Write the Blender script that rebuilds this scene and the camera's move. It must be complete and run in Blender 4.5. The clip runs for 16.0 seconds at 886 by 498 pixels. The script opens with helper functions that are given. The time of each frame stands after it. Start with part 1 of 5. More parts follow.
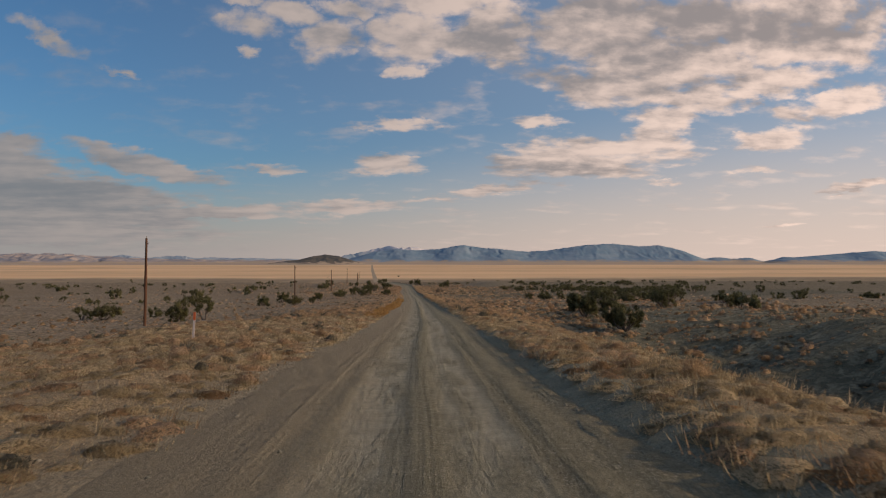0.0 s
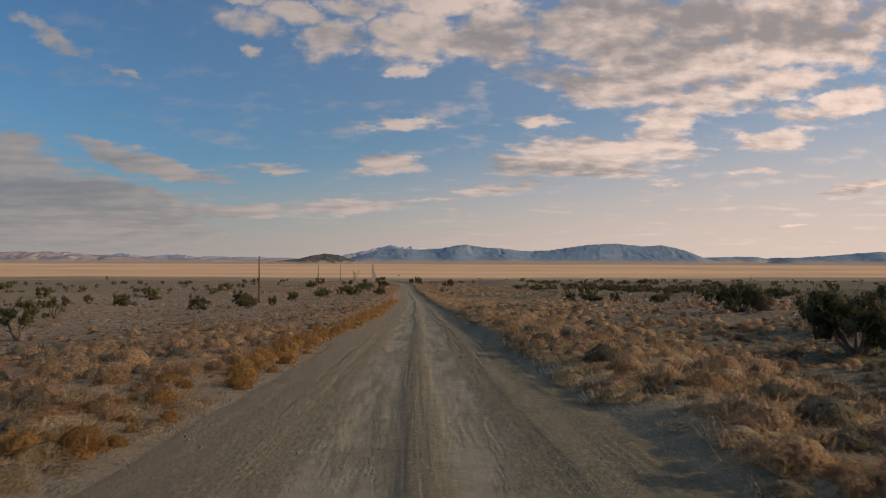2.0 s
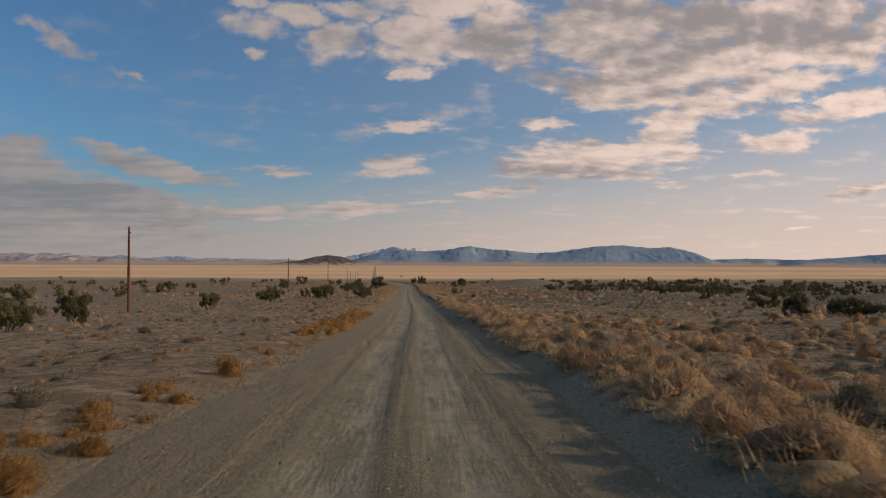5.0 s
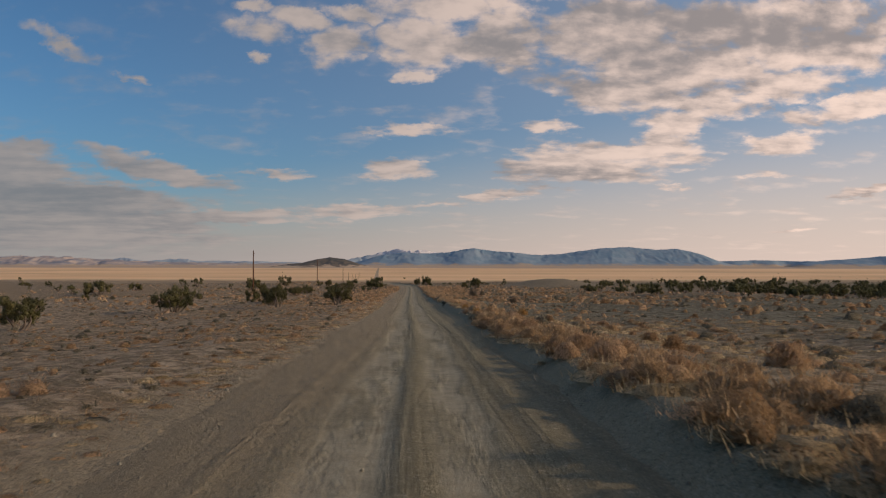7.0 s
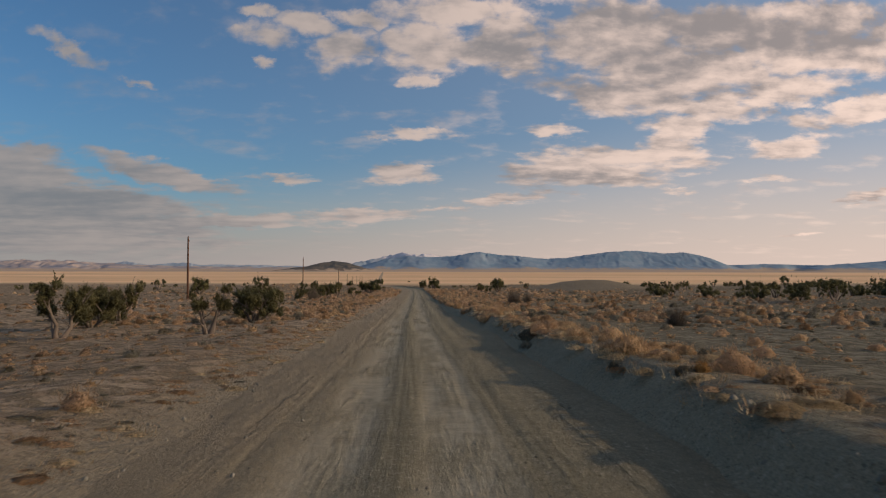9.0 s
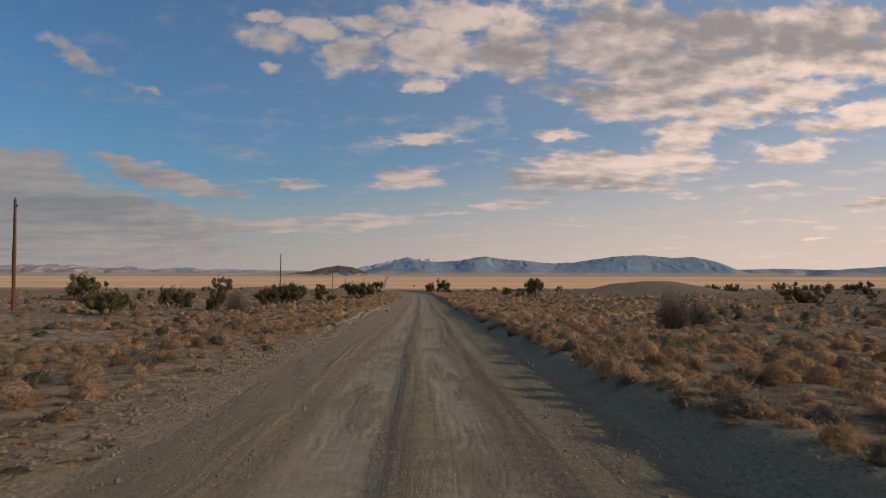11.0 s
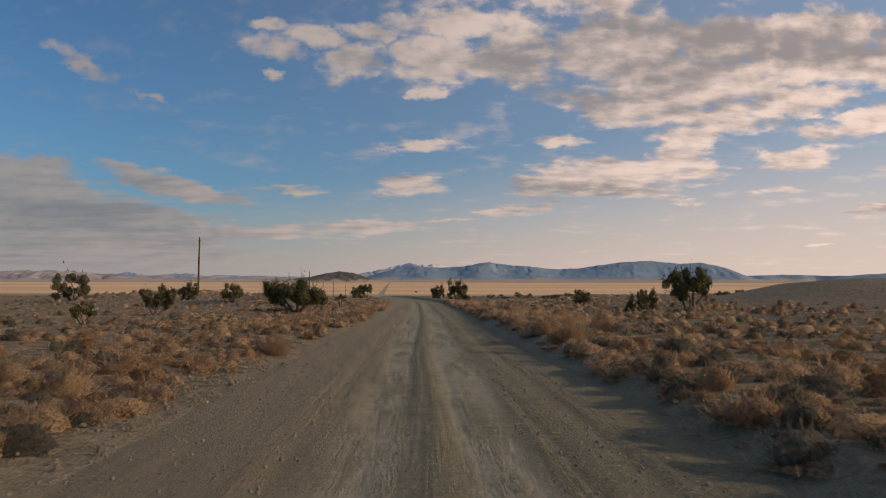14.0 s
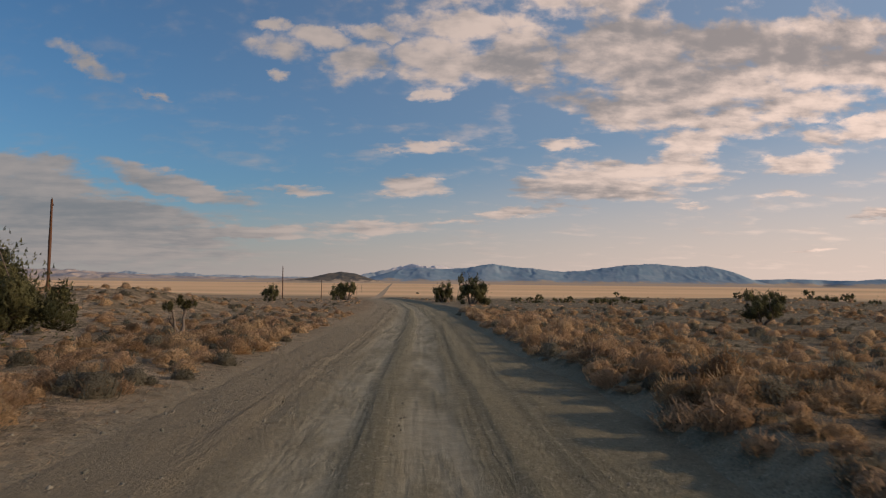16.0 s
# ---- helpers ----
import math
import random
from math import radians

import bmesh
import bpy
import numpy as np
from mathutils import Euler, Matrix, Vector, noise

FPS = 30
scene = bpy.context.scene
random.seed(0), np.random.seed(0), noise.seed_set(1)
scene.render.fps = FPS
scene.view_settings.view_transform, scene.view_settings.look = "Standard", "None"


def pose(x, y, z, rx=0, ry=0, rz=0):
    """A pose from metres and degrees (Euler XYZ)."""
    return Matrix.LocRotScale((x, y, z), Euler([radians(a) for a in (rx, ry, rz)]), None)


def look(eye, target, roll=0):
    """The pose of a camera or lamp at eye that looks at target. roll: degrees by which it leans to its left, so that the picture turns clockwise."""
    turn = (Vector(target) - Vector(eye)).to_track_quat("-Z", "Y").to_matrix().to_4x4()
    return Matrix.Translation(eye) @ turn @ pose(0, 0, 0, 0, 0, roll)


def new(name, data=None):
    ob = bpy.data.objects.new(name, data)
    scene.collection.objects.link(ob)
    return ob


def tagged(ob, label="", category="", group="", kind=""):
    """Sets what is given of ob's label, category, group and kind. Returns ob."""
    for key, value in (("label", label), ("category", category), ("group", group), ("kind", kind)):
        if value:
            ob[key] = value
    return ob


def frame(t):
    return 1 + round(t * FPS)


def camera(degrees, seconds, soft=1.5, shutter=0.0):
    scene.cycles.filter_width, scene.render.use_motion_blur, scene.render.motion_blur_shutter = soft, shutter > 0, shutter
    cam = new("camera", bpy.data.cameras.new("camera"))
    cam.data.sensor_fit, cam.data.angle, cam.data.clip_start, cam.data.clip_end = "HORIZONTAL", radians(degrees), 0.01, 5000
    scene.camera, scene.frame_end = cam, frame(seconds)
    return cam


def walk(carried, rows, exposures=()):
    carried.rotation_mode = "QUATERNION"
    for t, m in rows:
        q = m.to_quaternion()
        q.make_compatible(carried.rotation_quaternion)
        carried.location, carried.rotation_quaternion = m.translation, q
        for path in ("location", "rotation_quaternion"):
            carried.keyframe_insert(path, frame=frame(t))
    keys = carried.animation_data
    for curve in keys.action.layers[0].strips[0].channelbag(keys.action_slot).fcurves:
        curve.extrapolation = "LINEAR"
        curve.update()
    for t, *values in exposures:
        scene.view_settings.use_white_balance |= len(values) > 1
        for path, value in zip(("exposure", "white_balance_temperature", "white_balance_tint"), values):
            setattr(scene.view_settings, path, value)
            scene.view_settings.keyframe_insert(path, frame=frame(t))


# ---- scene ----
# ---------------------------------------------------------------- camera
cam = camera(65.0, 16.0, soft=1.15, shutter=0.05)
PATH = [
    (0.00, 0.00, 0.00, 1.65, 0.80, 0.00, -2.32),
    (0.50, 0.13, 10.68, 1.09, 0.84, 0.00, -2.33),
    (1.00, 0.26, 21.50, 0.53, 0.83, -0.08, -2.32),
    (1.50, 0.39, 32.45, -0.05, 0.81, -0.13, -2.28),
    (2.00, 0.50, 43.53, -0.62, 0.79, -0.18, -2.20),
    (2.50, 0.60, 54.73, -1.20, 0.79, -0.23, -2.11),
    (3.00, 0.67, 66.04, -1.78, 0.81, -0.28, -2.06),
    (3.50, 0.73, 77.46, -2.36, 0.84, -0.30, -2.03),
    (4.00, 0.77, 88.97, -2.94, 0.88, -0.28, -2.00),
    (5.25, 0.75, 118.14, -4.35, 1.01, -0.20, -1.87),
    (6.50, 0.57, 147.75, -5.70, 1.14, -0.10, -1.72),
    (7.00, 0.44, 159.70, -6.22, 1.19, -0.10, -1.60),
    (7.50, 0.30, 171.70, -6.73, 1.27, -0.10, -1.47),
    (8.00, 0.12, 183.73, -7.22, 1.34, -0.10, -1.36),
    (8.50, -0.07, 195.80, -7.70, 1.42, -0.10, -1.28),
    (9.00, -0.29, 207.89, -8.15, 1.53, -0.10, -1.20),
    (10.25, -0.90, 238.20, -9.22, 1.79, -0.10, -0.93),
    (11.50, -1.56, 268.50, -10.18, 2.03, -0.10, -0.66),
    (12.00, -1.83, 280.60, -10.53, 2.10, -0.10, -0.58),
    (12.50, -2.08, 292.68, -10.86, 2.18, -0.10, -0.54),
    (13.00, -2.32, 304.73, -11.18, 2.29, -0.10, -0.53),
    (13.50, -2.54, 316.73, -11.47, 2.38, -0.10, -0.53),
    (14.00, -2.73, 328.70, -11.76, 2.46, -0.10, -0.53),
    (14.50, -2.89, 340.61, -12.02, 2.51, -0.15, -0.53),
    (15.00, -3.00, 352.46, -12.27, 2.55, -0.28, -0.49),
    (15.50, -3.07, 364.25, -12.51, 2.57, -0.42, -0.41),
    (16.00, -3.08, 375.96, -12.73, 2.59, -0.60, -0.31),
]
walk(cam, [(t, pose(x, y, z, 90 + p, r, w)) for t, x, y, z, p, r, w in PATH])

# ---------------------------------------------------------------- sun and sky
SUN_AZ, SUN_EL = 98.0, 19.0      # degrees clockwise from straight ahead (+y), degrees up
scene.view_settings.exposure = 0.0
sun = new("sun", bpy.data.lights.new("sun", "SUN"))
sun.data.energy, sun.data.angle, sun.data.color = 2.5, radians(2.0), (1.0, 0.71, 0.45)
sun_dir = Vector((math.sin(radians(SUN_AZ)) * math.cos(radians(SUN_EL)),
                  math.cos(radians(SUN_AZ)) * math.cos(radians(SUN_EL)), math.sin(radians(SUN_EL))))
sun.matrix_world = look((0, 0, 0), -sun_dir)

world = bpy.data.worlds.new("sky")
scene.world = world
world.use_nodes = True


class Tree:
    """Short hand for wiring nodes."""

    def __init__(self, tree):
        self.t = tree
        tree.nodes.clear()

    def node(self, kind, **props):
        n = self.t.nodes.new(kind)
        for k, v in props.items():
            setattr(n, k, v)
        return n

    def put(self, socket, value):
        if hasattr(value, "links"):
            self.t.links.new(value, socket)
        elif isinstance(value, (tuple, list)) and len(value) == 3 and socket.type == "RGBA":
            socket.default_value = (*value, 1)
        else:
            socket.default_value = value

    def math(self, op, a, b=0.0, c=0.0, clamp=False):
        n = self.node("ShaderNodeMath", operation=op, use_clamp=clamp)
        for s, v in zip(n.inputs, (a, b, c)):
            self.put(s, v)
        return n.outputs[0]

    def vec(self, op, a, b=(0, 0, 0)):
        n = self.node("ShaderNodeVectorMath", operation=op)
        self.put(n.inputs[0], a)
        self.put(n.inputs[1], b)
        return n.outputs["Value"] if op in ("LENGTH", "DOT_PRODUCT") else n.outputs[0]

    def noise(self, vector, scale, detail=4.0, rough=0.55, distort=0.0, color=False):
        n = self.node("ShaderNodeTexNoise")
        self.put(n.inputs["Vector"], vector)
        for k, v in (("Scale", scale), ("Detail", detail), ("Roughness", rough), ("Distortion", distort)):
            n.inputs[k].default_value = v
        return n.outputs["Color" if color else "Fac"]

    def step(self, value, lo, hi, to_lo=0.0, to_hi=1.0):
        n = self.node("ShaderNodeMapRange", interpolation_type="SMOOTHSTEP")
        for s, v in zip(n.inputs, (value, lo, hi, to_lo, to_hi)):
            self.put(s, v)
        return n.outputs[0]

    def mix(self, fac, a, b, blend="MIX"):
        n = self.node("ShaderNodeMix", data_type="RGBA", blend_type=blend)
        self.put(n.inputs[0], fac)
        self.put(n.inputs[6], a)
        self.put(n.inputs[7], b)
        return n.outputs[2]


W = Tree(world.node_tree)
heading = W.node("ShaderNodeTexCoord").outputs["Generated"]
split = W.node("ShaderNodeSeparateXYZ")
W.put(split.inputs[0], heading)
dx, dy, dz = split.outputs
sky = W.node("ShaderNodeTexSky", sky_type="NISHITA", sun_disc=False)
sky.sun_elevation, sky.sun_rotation = radians(SUN_EL), radians(SUN_AZ)
sky.air_density, sky.dust_density, sky.ozone_density = 1.0, 1.2, 2.0
blue = W.mix(1.0, sky.outputs[0], (0.0465, 0.072, 0.092), "MULTIPLY")
sunward = W.step(dx, -0.6, 0.7)
blue = W.mix(W.math("MULTIPLY", sunward, 0.42), blue, (0.42, 0.46, 0.53))
# low haze, warmer towards the sun
height = W.math("MAXIMUM", dz, 0.0)
haze = W.mix(sunward, (0.36, 0.325, 0.315), (0.78, 0.60, 0.51))
blue = W.mix(W.math("MULTIPLY", W.step(height, -0.02, W.math("MULTIPLY_ADD", sunward, 0.13, 0.12), 1.0, 0.0), 0.92), blue, haze)

# the cloud deck seen in perspective
flat = W.node("ShaderNodeCombineXYZ")
lift = W.math("ADD", height, 0.09)
W.put(flat.inputs[0], W.math("DIVIDE", dx, lift))
W.put(flat.inputs[1], W.math("DIVIDE", dy, lift))
deck = flat.outputs[0]
ahead = W.math("MAXIMUM", dy, 0.05)
plane = W.node("ShaderNodeCombineXYZ")
W.put(plane.inputs[0], W.math("DIVIDE", dx, ahead))
W.put(plane.inputs[1], W.math("DIVIDE", dz, ahead))
layer = W.node("ShaderNodeCombineXYZ")
W.put(layer.inputs[0], W.math("DIVIDE", dx, ahead))
W.put(layer.inputs[1], W.math("DIVIDE", -0.5, W.math("ADD", W.math("DIVIDE", height, ahead), 0.3)))
squash = layer.outputs[0]
curl = W.vec("MULTIPLY", W.vec("SUBTRACT", W.noise(squash, 9.0, 4.0, 0.6, color=True), (0.5, 0.5, 0.5)), (0.07, 0.032, 0.0))
ripple = W.vec("MULTIPLY", W.vec("SUBTRACT", W.noise(squash, 30.0, 5.0, 0.65, color=True), (0.5, 0.5, 0.5)), (0.05, 0.028, 0.0))
bent = W.vec("ADD", W.vec("ADD", plane.outputs[0], curl), ripple)
puffs = []


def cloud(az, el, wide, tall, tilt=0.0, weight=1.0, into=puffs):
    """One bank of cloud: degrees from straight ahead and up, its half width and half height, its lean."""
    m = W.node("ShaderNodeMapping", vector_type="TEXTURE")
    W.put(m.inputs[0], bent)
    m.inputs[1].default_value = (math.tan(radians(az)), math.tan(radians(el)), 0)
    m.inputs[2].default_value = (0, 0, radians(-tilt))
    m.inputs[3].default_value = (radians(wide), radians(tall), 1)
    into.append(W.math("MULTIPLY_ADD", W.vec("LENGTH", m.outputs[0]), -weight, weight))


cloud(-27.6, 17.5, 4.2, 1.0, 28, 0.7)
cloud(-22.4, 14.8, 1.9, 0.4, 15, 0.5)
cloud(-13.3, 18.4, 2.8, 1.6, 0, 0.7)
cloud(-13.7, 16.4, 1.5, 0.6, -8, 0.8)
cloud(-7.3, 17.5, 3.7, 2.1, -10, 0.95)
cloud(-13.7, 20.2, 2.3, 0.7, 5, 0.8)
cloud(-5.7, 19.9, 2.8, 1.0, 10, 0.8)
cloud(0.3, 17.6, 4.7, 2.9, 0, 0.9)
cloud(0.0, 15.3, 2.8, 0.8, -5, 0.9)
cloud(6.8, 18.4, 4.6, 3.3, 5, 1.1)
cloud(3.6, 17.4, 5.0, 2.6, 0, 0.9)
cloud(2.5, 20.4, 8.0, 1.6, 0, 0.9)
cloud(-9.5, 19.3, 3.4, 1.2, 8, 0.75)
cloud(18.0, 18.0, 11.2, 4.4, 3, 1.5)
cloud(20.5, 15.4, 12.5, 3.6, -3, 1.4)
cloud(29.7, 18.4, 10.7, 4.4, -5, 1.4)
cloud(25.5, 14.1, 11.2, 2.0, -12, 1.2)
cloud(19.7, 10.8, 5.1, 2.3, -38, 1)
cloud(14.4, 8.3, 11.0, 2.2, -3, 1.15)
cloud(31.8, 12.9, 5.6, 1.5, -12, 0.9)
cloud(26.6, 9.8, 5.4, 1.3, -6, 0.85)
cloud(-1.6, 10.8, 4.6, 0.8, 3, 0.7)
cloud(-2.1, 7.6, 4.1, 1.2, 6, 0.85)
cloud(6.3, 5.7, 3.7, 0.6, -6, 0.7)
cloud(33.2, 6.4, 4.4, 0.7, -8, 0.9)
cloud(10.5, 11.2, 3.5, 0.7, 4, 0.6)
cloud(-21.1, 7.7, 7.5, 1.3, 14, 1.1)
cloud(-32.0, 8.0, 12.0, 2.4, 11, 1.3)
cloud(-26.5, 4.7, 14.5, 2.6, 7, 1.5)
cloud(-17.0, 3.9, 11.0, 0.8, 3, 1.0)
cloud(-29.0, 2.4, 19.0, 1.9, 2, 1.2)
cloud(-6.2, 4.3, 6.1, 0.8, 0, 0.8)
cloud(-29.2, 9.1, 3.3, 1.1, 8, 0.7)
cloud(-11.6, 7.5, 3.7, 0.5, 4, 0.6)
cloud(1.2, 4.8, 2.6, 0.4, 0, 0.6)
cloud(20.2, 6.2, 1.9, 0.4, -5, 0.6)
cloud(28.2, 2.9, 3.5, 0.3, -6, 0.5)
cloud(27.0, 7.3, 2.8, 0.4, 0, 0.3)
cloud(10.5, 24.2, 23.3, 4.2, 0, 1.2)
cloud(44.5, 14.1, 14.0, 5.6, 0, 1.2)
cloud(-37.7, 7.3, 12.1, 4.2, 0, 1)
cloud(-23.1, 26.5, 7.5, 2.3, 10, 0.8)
# where the banks are deep enough to turn grey
deep = []
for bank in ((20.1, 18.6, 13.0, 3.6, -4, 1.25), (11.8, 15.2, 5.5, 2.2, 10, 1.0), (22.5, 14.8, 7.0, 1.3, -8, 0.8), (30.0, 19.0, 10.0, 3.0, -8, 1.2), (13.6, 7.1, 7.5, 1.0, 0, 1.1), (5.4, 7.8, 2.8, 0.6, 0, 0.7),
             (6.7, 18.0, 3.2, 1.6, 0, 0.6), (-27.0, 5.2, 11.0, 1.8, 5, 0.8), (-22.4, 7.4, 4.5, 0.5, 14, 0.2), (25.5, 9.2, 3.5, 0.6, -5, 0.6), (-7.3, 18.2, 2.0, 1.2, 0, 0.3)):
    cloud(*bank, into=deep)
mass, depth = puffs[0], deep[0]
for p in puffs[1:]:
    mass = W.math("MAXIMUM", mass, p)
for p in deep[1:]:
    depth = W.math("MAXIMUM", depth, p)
# elsewhere in the sky: broken cloud
mass = W.math("MAXIMUM", mass, W.math("MULTIPLY", W.step(dy, 0.35, -0.2), W.math("MULTIPLY_ADD", W.noise(deck, 0.5, 3.0), 1.25, -0.55)))
warped = W.vec("ADD", squash, W.vec("MULTIPLY", curl, (0.35, 0.35, 0.0)))


def heaped(where):
    """Heaps within heaps, drawn out a little sideways."""
    where = W.vec("MULTIPLY", where, (0.8, 1.15, 1.0))
    return W.math("ADD", W.math("MULTIPLY", W.noise(where, 12.0, 6.0, 0.54, 0.1), 0.66), W.math("MULTIPLY", W.noise(where, 34.0, 4.0, 0.52), 0.34))


billow = heaped(warped)
sunside = heaped(W.vec("ADD", warped, (0.016, -0.016, 0.0)))
body = W.math("MINIMUM", W.math("MULTIPLY", mass, 1.75), 1.2)
# the bank to the left lies smoother than the broken deck towards the sun
crisp = W.math("MULTIPLY_ADD", sunward, 1.0, 0.5, True)
dense = W.math("ADD", body, W.math("MULTIPLY", W.math("MULTIPLY_ADD", billow, 5.6, -2.83), crisp))
cover = W.math("MULTIPLY", W.step(dense, -0.06, 0.95), W.step(mass, -0.12, 0.14))
relief = W.math("SUBTRACT", billow, sunside)
slow = W.noise(W.vec("MULTIPLY", warped, (0.45, 1.5, 1.0)), 11.0, 5.0, 0.56, 0.2)
thick = W.math("ADD", W.math("MULTIPLY", W.math("MAXIMUM", depth, -0.35), 1.0), W.math("MULTIPLY_ADD", slow, 3.2, -1.45))
thick = W.math("ADD", thick, W.math("MULTIPLY", W.math("MULTIPLY_ADD", billow, 2.6, -1.3), crisp))
thick = W.step(W.math("ADD", thick, W.math("MULTIPLY", W.math("MULTIPLY", relief, -6.5), crisp)), -1.05, 1.45)
lit = W.mix(sunward, (0.335, 0.302, 0.29), (0.98, 0.74, 0.62))
grey = W.mix(sunward, (0.196, 0.205, 0.222), (0.335, 0.283, 0.268))
cloud_colour = W.mix(thick, lit, grey)
veil = W.math("MULTIPLY", cover, 0.95)
final = W.mix(veil, blue, cloud_colour)
back = W.node("ShaderNodeBackground")
W.put(back.inputs[0], final)
back.inputs[1].default_value = 1.0
W.put(W.node("ShaderNodeOutputWorld").inputs[0], back.outputs[0])

# ---------------------------------------------------------------- materials


def material(name, build, rough=0.9, spec=0.2, thin=0.0):
    """build(t, where) returns a colour and, if wanted, a height for the bump, its depth and where the growth is open."""
    m = bpy.data.materials.new(name)
    m.use_nodes = True
    t = Tree(m.node_tree)
    where = t.node("ShaderNodeTexCoord").outputs["Object"]
    got = build(t, where)
    b = t.node("ShaderNodeBsdfPrincipled")
    t.put(b.inputs["Base Color"], got[0])
    b.inputs["Roughness"].default_value = rough
    b.inputs["Specular IOR Level"].default_value = spec
    if len(got) > 1:
        bump = t.node("ShaderNodeBump")
        bump.inputs["Distance"].default_value = got[2]
        bump.inputs["Strength"].default_value = 1.0
        t.put(bump.inputs["Height"], got[1])
        t.put(b.inputs["Normal"], bump.outputs[0])
    shade = b.outputs[0]
    if thin:
        through_light = t.node("ShaderNodeBsdfTranslucent")
        t.put(through_light.inputs[0], got[0])
        both = t.node("ShaderNodeMixShader")
        both.inputs[0].default_value = thin
        t.put(both.inputs[1], shade)
        t.put(both.inputs[2], through_light.outputs[0])
        shade = both.outputs[0]
    if len(got) > 3:
        # growth too fine to build: light passes between its twigs
        gaps = t.node("ShaderNodeMixShader")
        t.put(gaps.inputs[0], got[3])
        t.put(gaps.inputs[1], shade)
        t.put(gaps.inputs[2], t.node("ShaderNodeBsdfTransparent").outputs[0])
        shade = gaps.outputs[0]
    t.put(t.node("ShaderNodeOutputMaterial").inputs[0], shade)
    return m


def plain_grass(t, where):
    """Bench soil and gravel, turning to dry grass in sunlit tones out on the valley floor."""
    s = t.node("ShaderNodeSeparateXYZ")
    t.put(s.inputs[0], where)
    uv = t.node("ShaderNodeSeparateXYZ")
    t.put(uv.inputs[0], t.node("ShaderNodeUVMap", uv_map="lane").outputs[0])
    fine = t.noise(where, 26.0, 6.0, 0.72)
    clods = t.noise(where, 3.6, 6.0, 0.70)
    lumps = t.noise(where, 1.3, 5.0, 0.62, 0.4)
    mid = t.noise(where, 0.5, 5.0, 0.6)
    wide = t.noise(where, 0.045, 4.0, 0.6)
    soil = t.mix(t.step(mid, 0.35, 0.66), (0.31, 0.235, 0.152), (0.45, 0.35, 0.235))
    crust = t.math("MULTIPLY", t.math("MULTIPLY", t.step(s.outputs[1], 40.0, 95.0), t.step(s.outputs[1], 330.0, 240.0)), t.step(wide, 0.30, 0.52))
    soil = t.mix(t.math("MULTIPLY", crust, 0.75), soil, (0.44, 0.355, 0.25))
    soil = t.mix(t.math("MULTIPLY", t.step(lumps, 0.50, 0.62), 0.7), soil, (0.26, 0.192, 0.12))
    soil = t.mix(t.math("MULTIPLY", t.step(clods, 0.51, 0.62), 0.75), soil, (0.17, 0.138, 0.095))
    soil = t.mix(t.math("MULTIPLY", t.step(clods, 0.43, 0.33), 0.6), soil, (0.49, 0.39, 0.27))
    soil = t.mix(t.math("MULTIPLY", t.step(fine, 0.53, 0.68), 0.65), soil, (0.10, 0.082, 0.058))
    soil = t.mix(t.math("MULTIPLY", t.step(wide, 0.60, 0.42), 0.25), soil, (0.27, 0.19, 0.11))
    # low dead growth between the bushes
    thatch = t.noise(where, 1.9, 6.0, 0.68, 0.3)
    soil = t.mix(t.math("MULTIPLY", t.step(thatch, 0.45, 0.54), 0.9), soil, t.mix(t.step(fine, 0.40, 0.62), (0.105, 0.09, 0.062), (0.27, 0.208, 0.132)))
    # blond thatch on the banks at the start
    straw = t.math("MULTIPLY", t.step(t.math("ADD", s.outputs[1], t.math("MULTIPLY", mid, 16.0)), 74.0, 58.0), t.step(t.math("ABSOLUTE", uv.outputs[0]), 3.0, 3.8))
    spread = t.math("ADD", uv.outputs[0], t.math("MULTIPLY_ADD", wide, 24.0, -12.0))
    straw = t.math("MULTIPLY", t.math("MULTIPLY", straw, t.step(uv.outputs[0], 12.5, 9.5)), t.step(spread, -38.0, -20.0))
    soil = t.mix(t.math("MULTIPLY", straw, 0.85), soil, t.mix(t.step(fine, 0.38, 0.64), (0.20, 0.145, 0.08), (0.56, 0.42, 0.25)))
    # shade on the bench right of the road, painted as a darker, bluer soil tint
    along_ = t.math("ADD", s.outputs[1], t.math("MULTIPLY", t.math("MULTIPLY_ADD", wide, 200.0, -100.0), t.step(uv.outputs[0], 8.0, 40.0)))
    bench_shade = t.math("MULTIPLY", t.step(uv.outputs[0], 2.0, 6.0), t.math("MULTIPLY", t.step(along_, 176.0, 206.0, 0.35, 1.0), t.step(along_, 285.0, 255.0, 0.55, 1.0)))
    soil = t.mix(bench_shade, soil, t.mix(1.0, soil, (0.58, 0.67, 0.70), "MULTIPLY"))
    away = t.vec("LENGTH", t.vec("MULTIPLY", t.vec("SUBTRACT", where, (46.0, 408.0, 0.0)), (0.052, 0.05, 0.0)))
    soil = t.mix(t.step(away, 1.25, 0.75, 0.0, 0.75), soil, t.mix(t.step(clods, 0.38, 0.62), (0.30, 0.25, 0.172), (0.19, 0.16, 0.113)))
    # the gully's shade is put into the soil colour as a cool dark tint
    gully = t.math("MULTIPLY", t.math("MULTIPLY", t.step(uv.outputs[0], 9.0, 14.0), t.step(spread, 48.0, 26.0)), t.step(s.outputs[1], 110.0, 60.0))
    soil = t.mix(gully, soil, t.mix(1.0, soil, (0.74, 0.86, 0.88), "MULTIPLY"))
    verge = t.math("ADD", t.math("ABSOLUTE", uv.outputs[0]), t.math("MULTIPLY_ADD", clods, 3.0, -1.5))
    stones = t.noise(where, 55.0, 4.0, 0.7)
    pebbles = t.noise(where, 17.0, 4.0, 0.75)
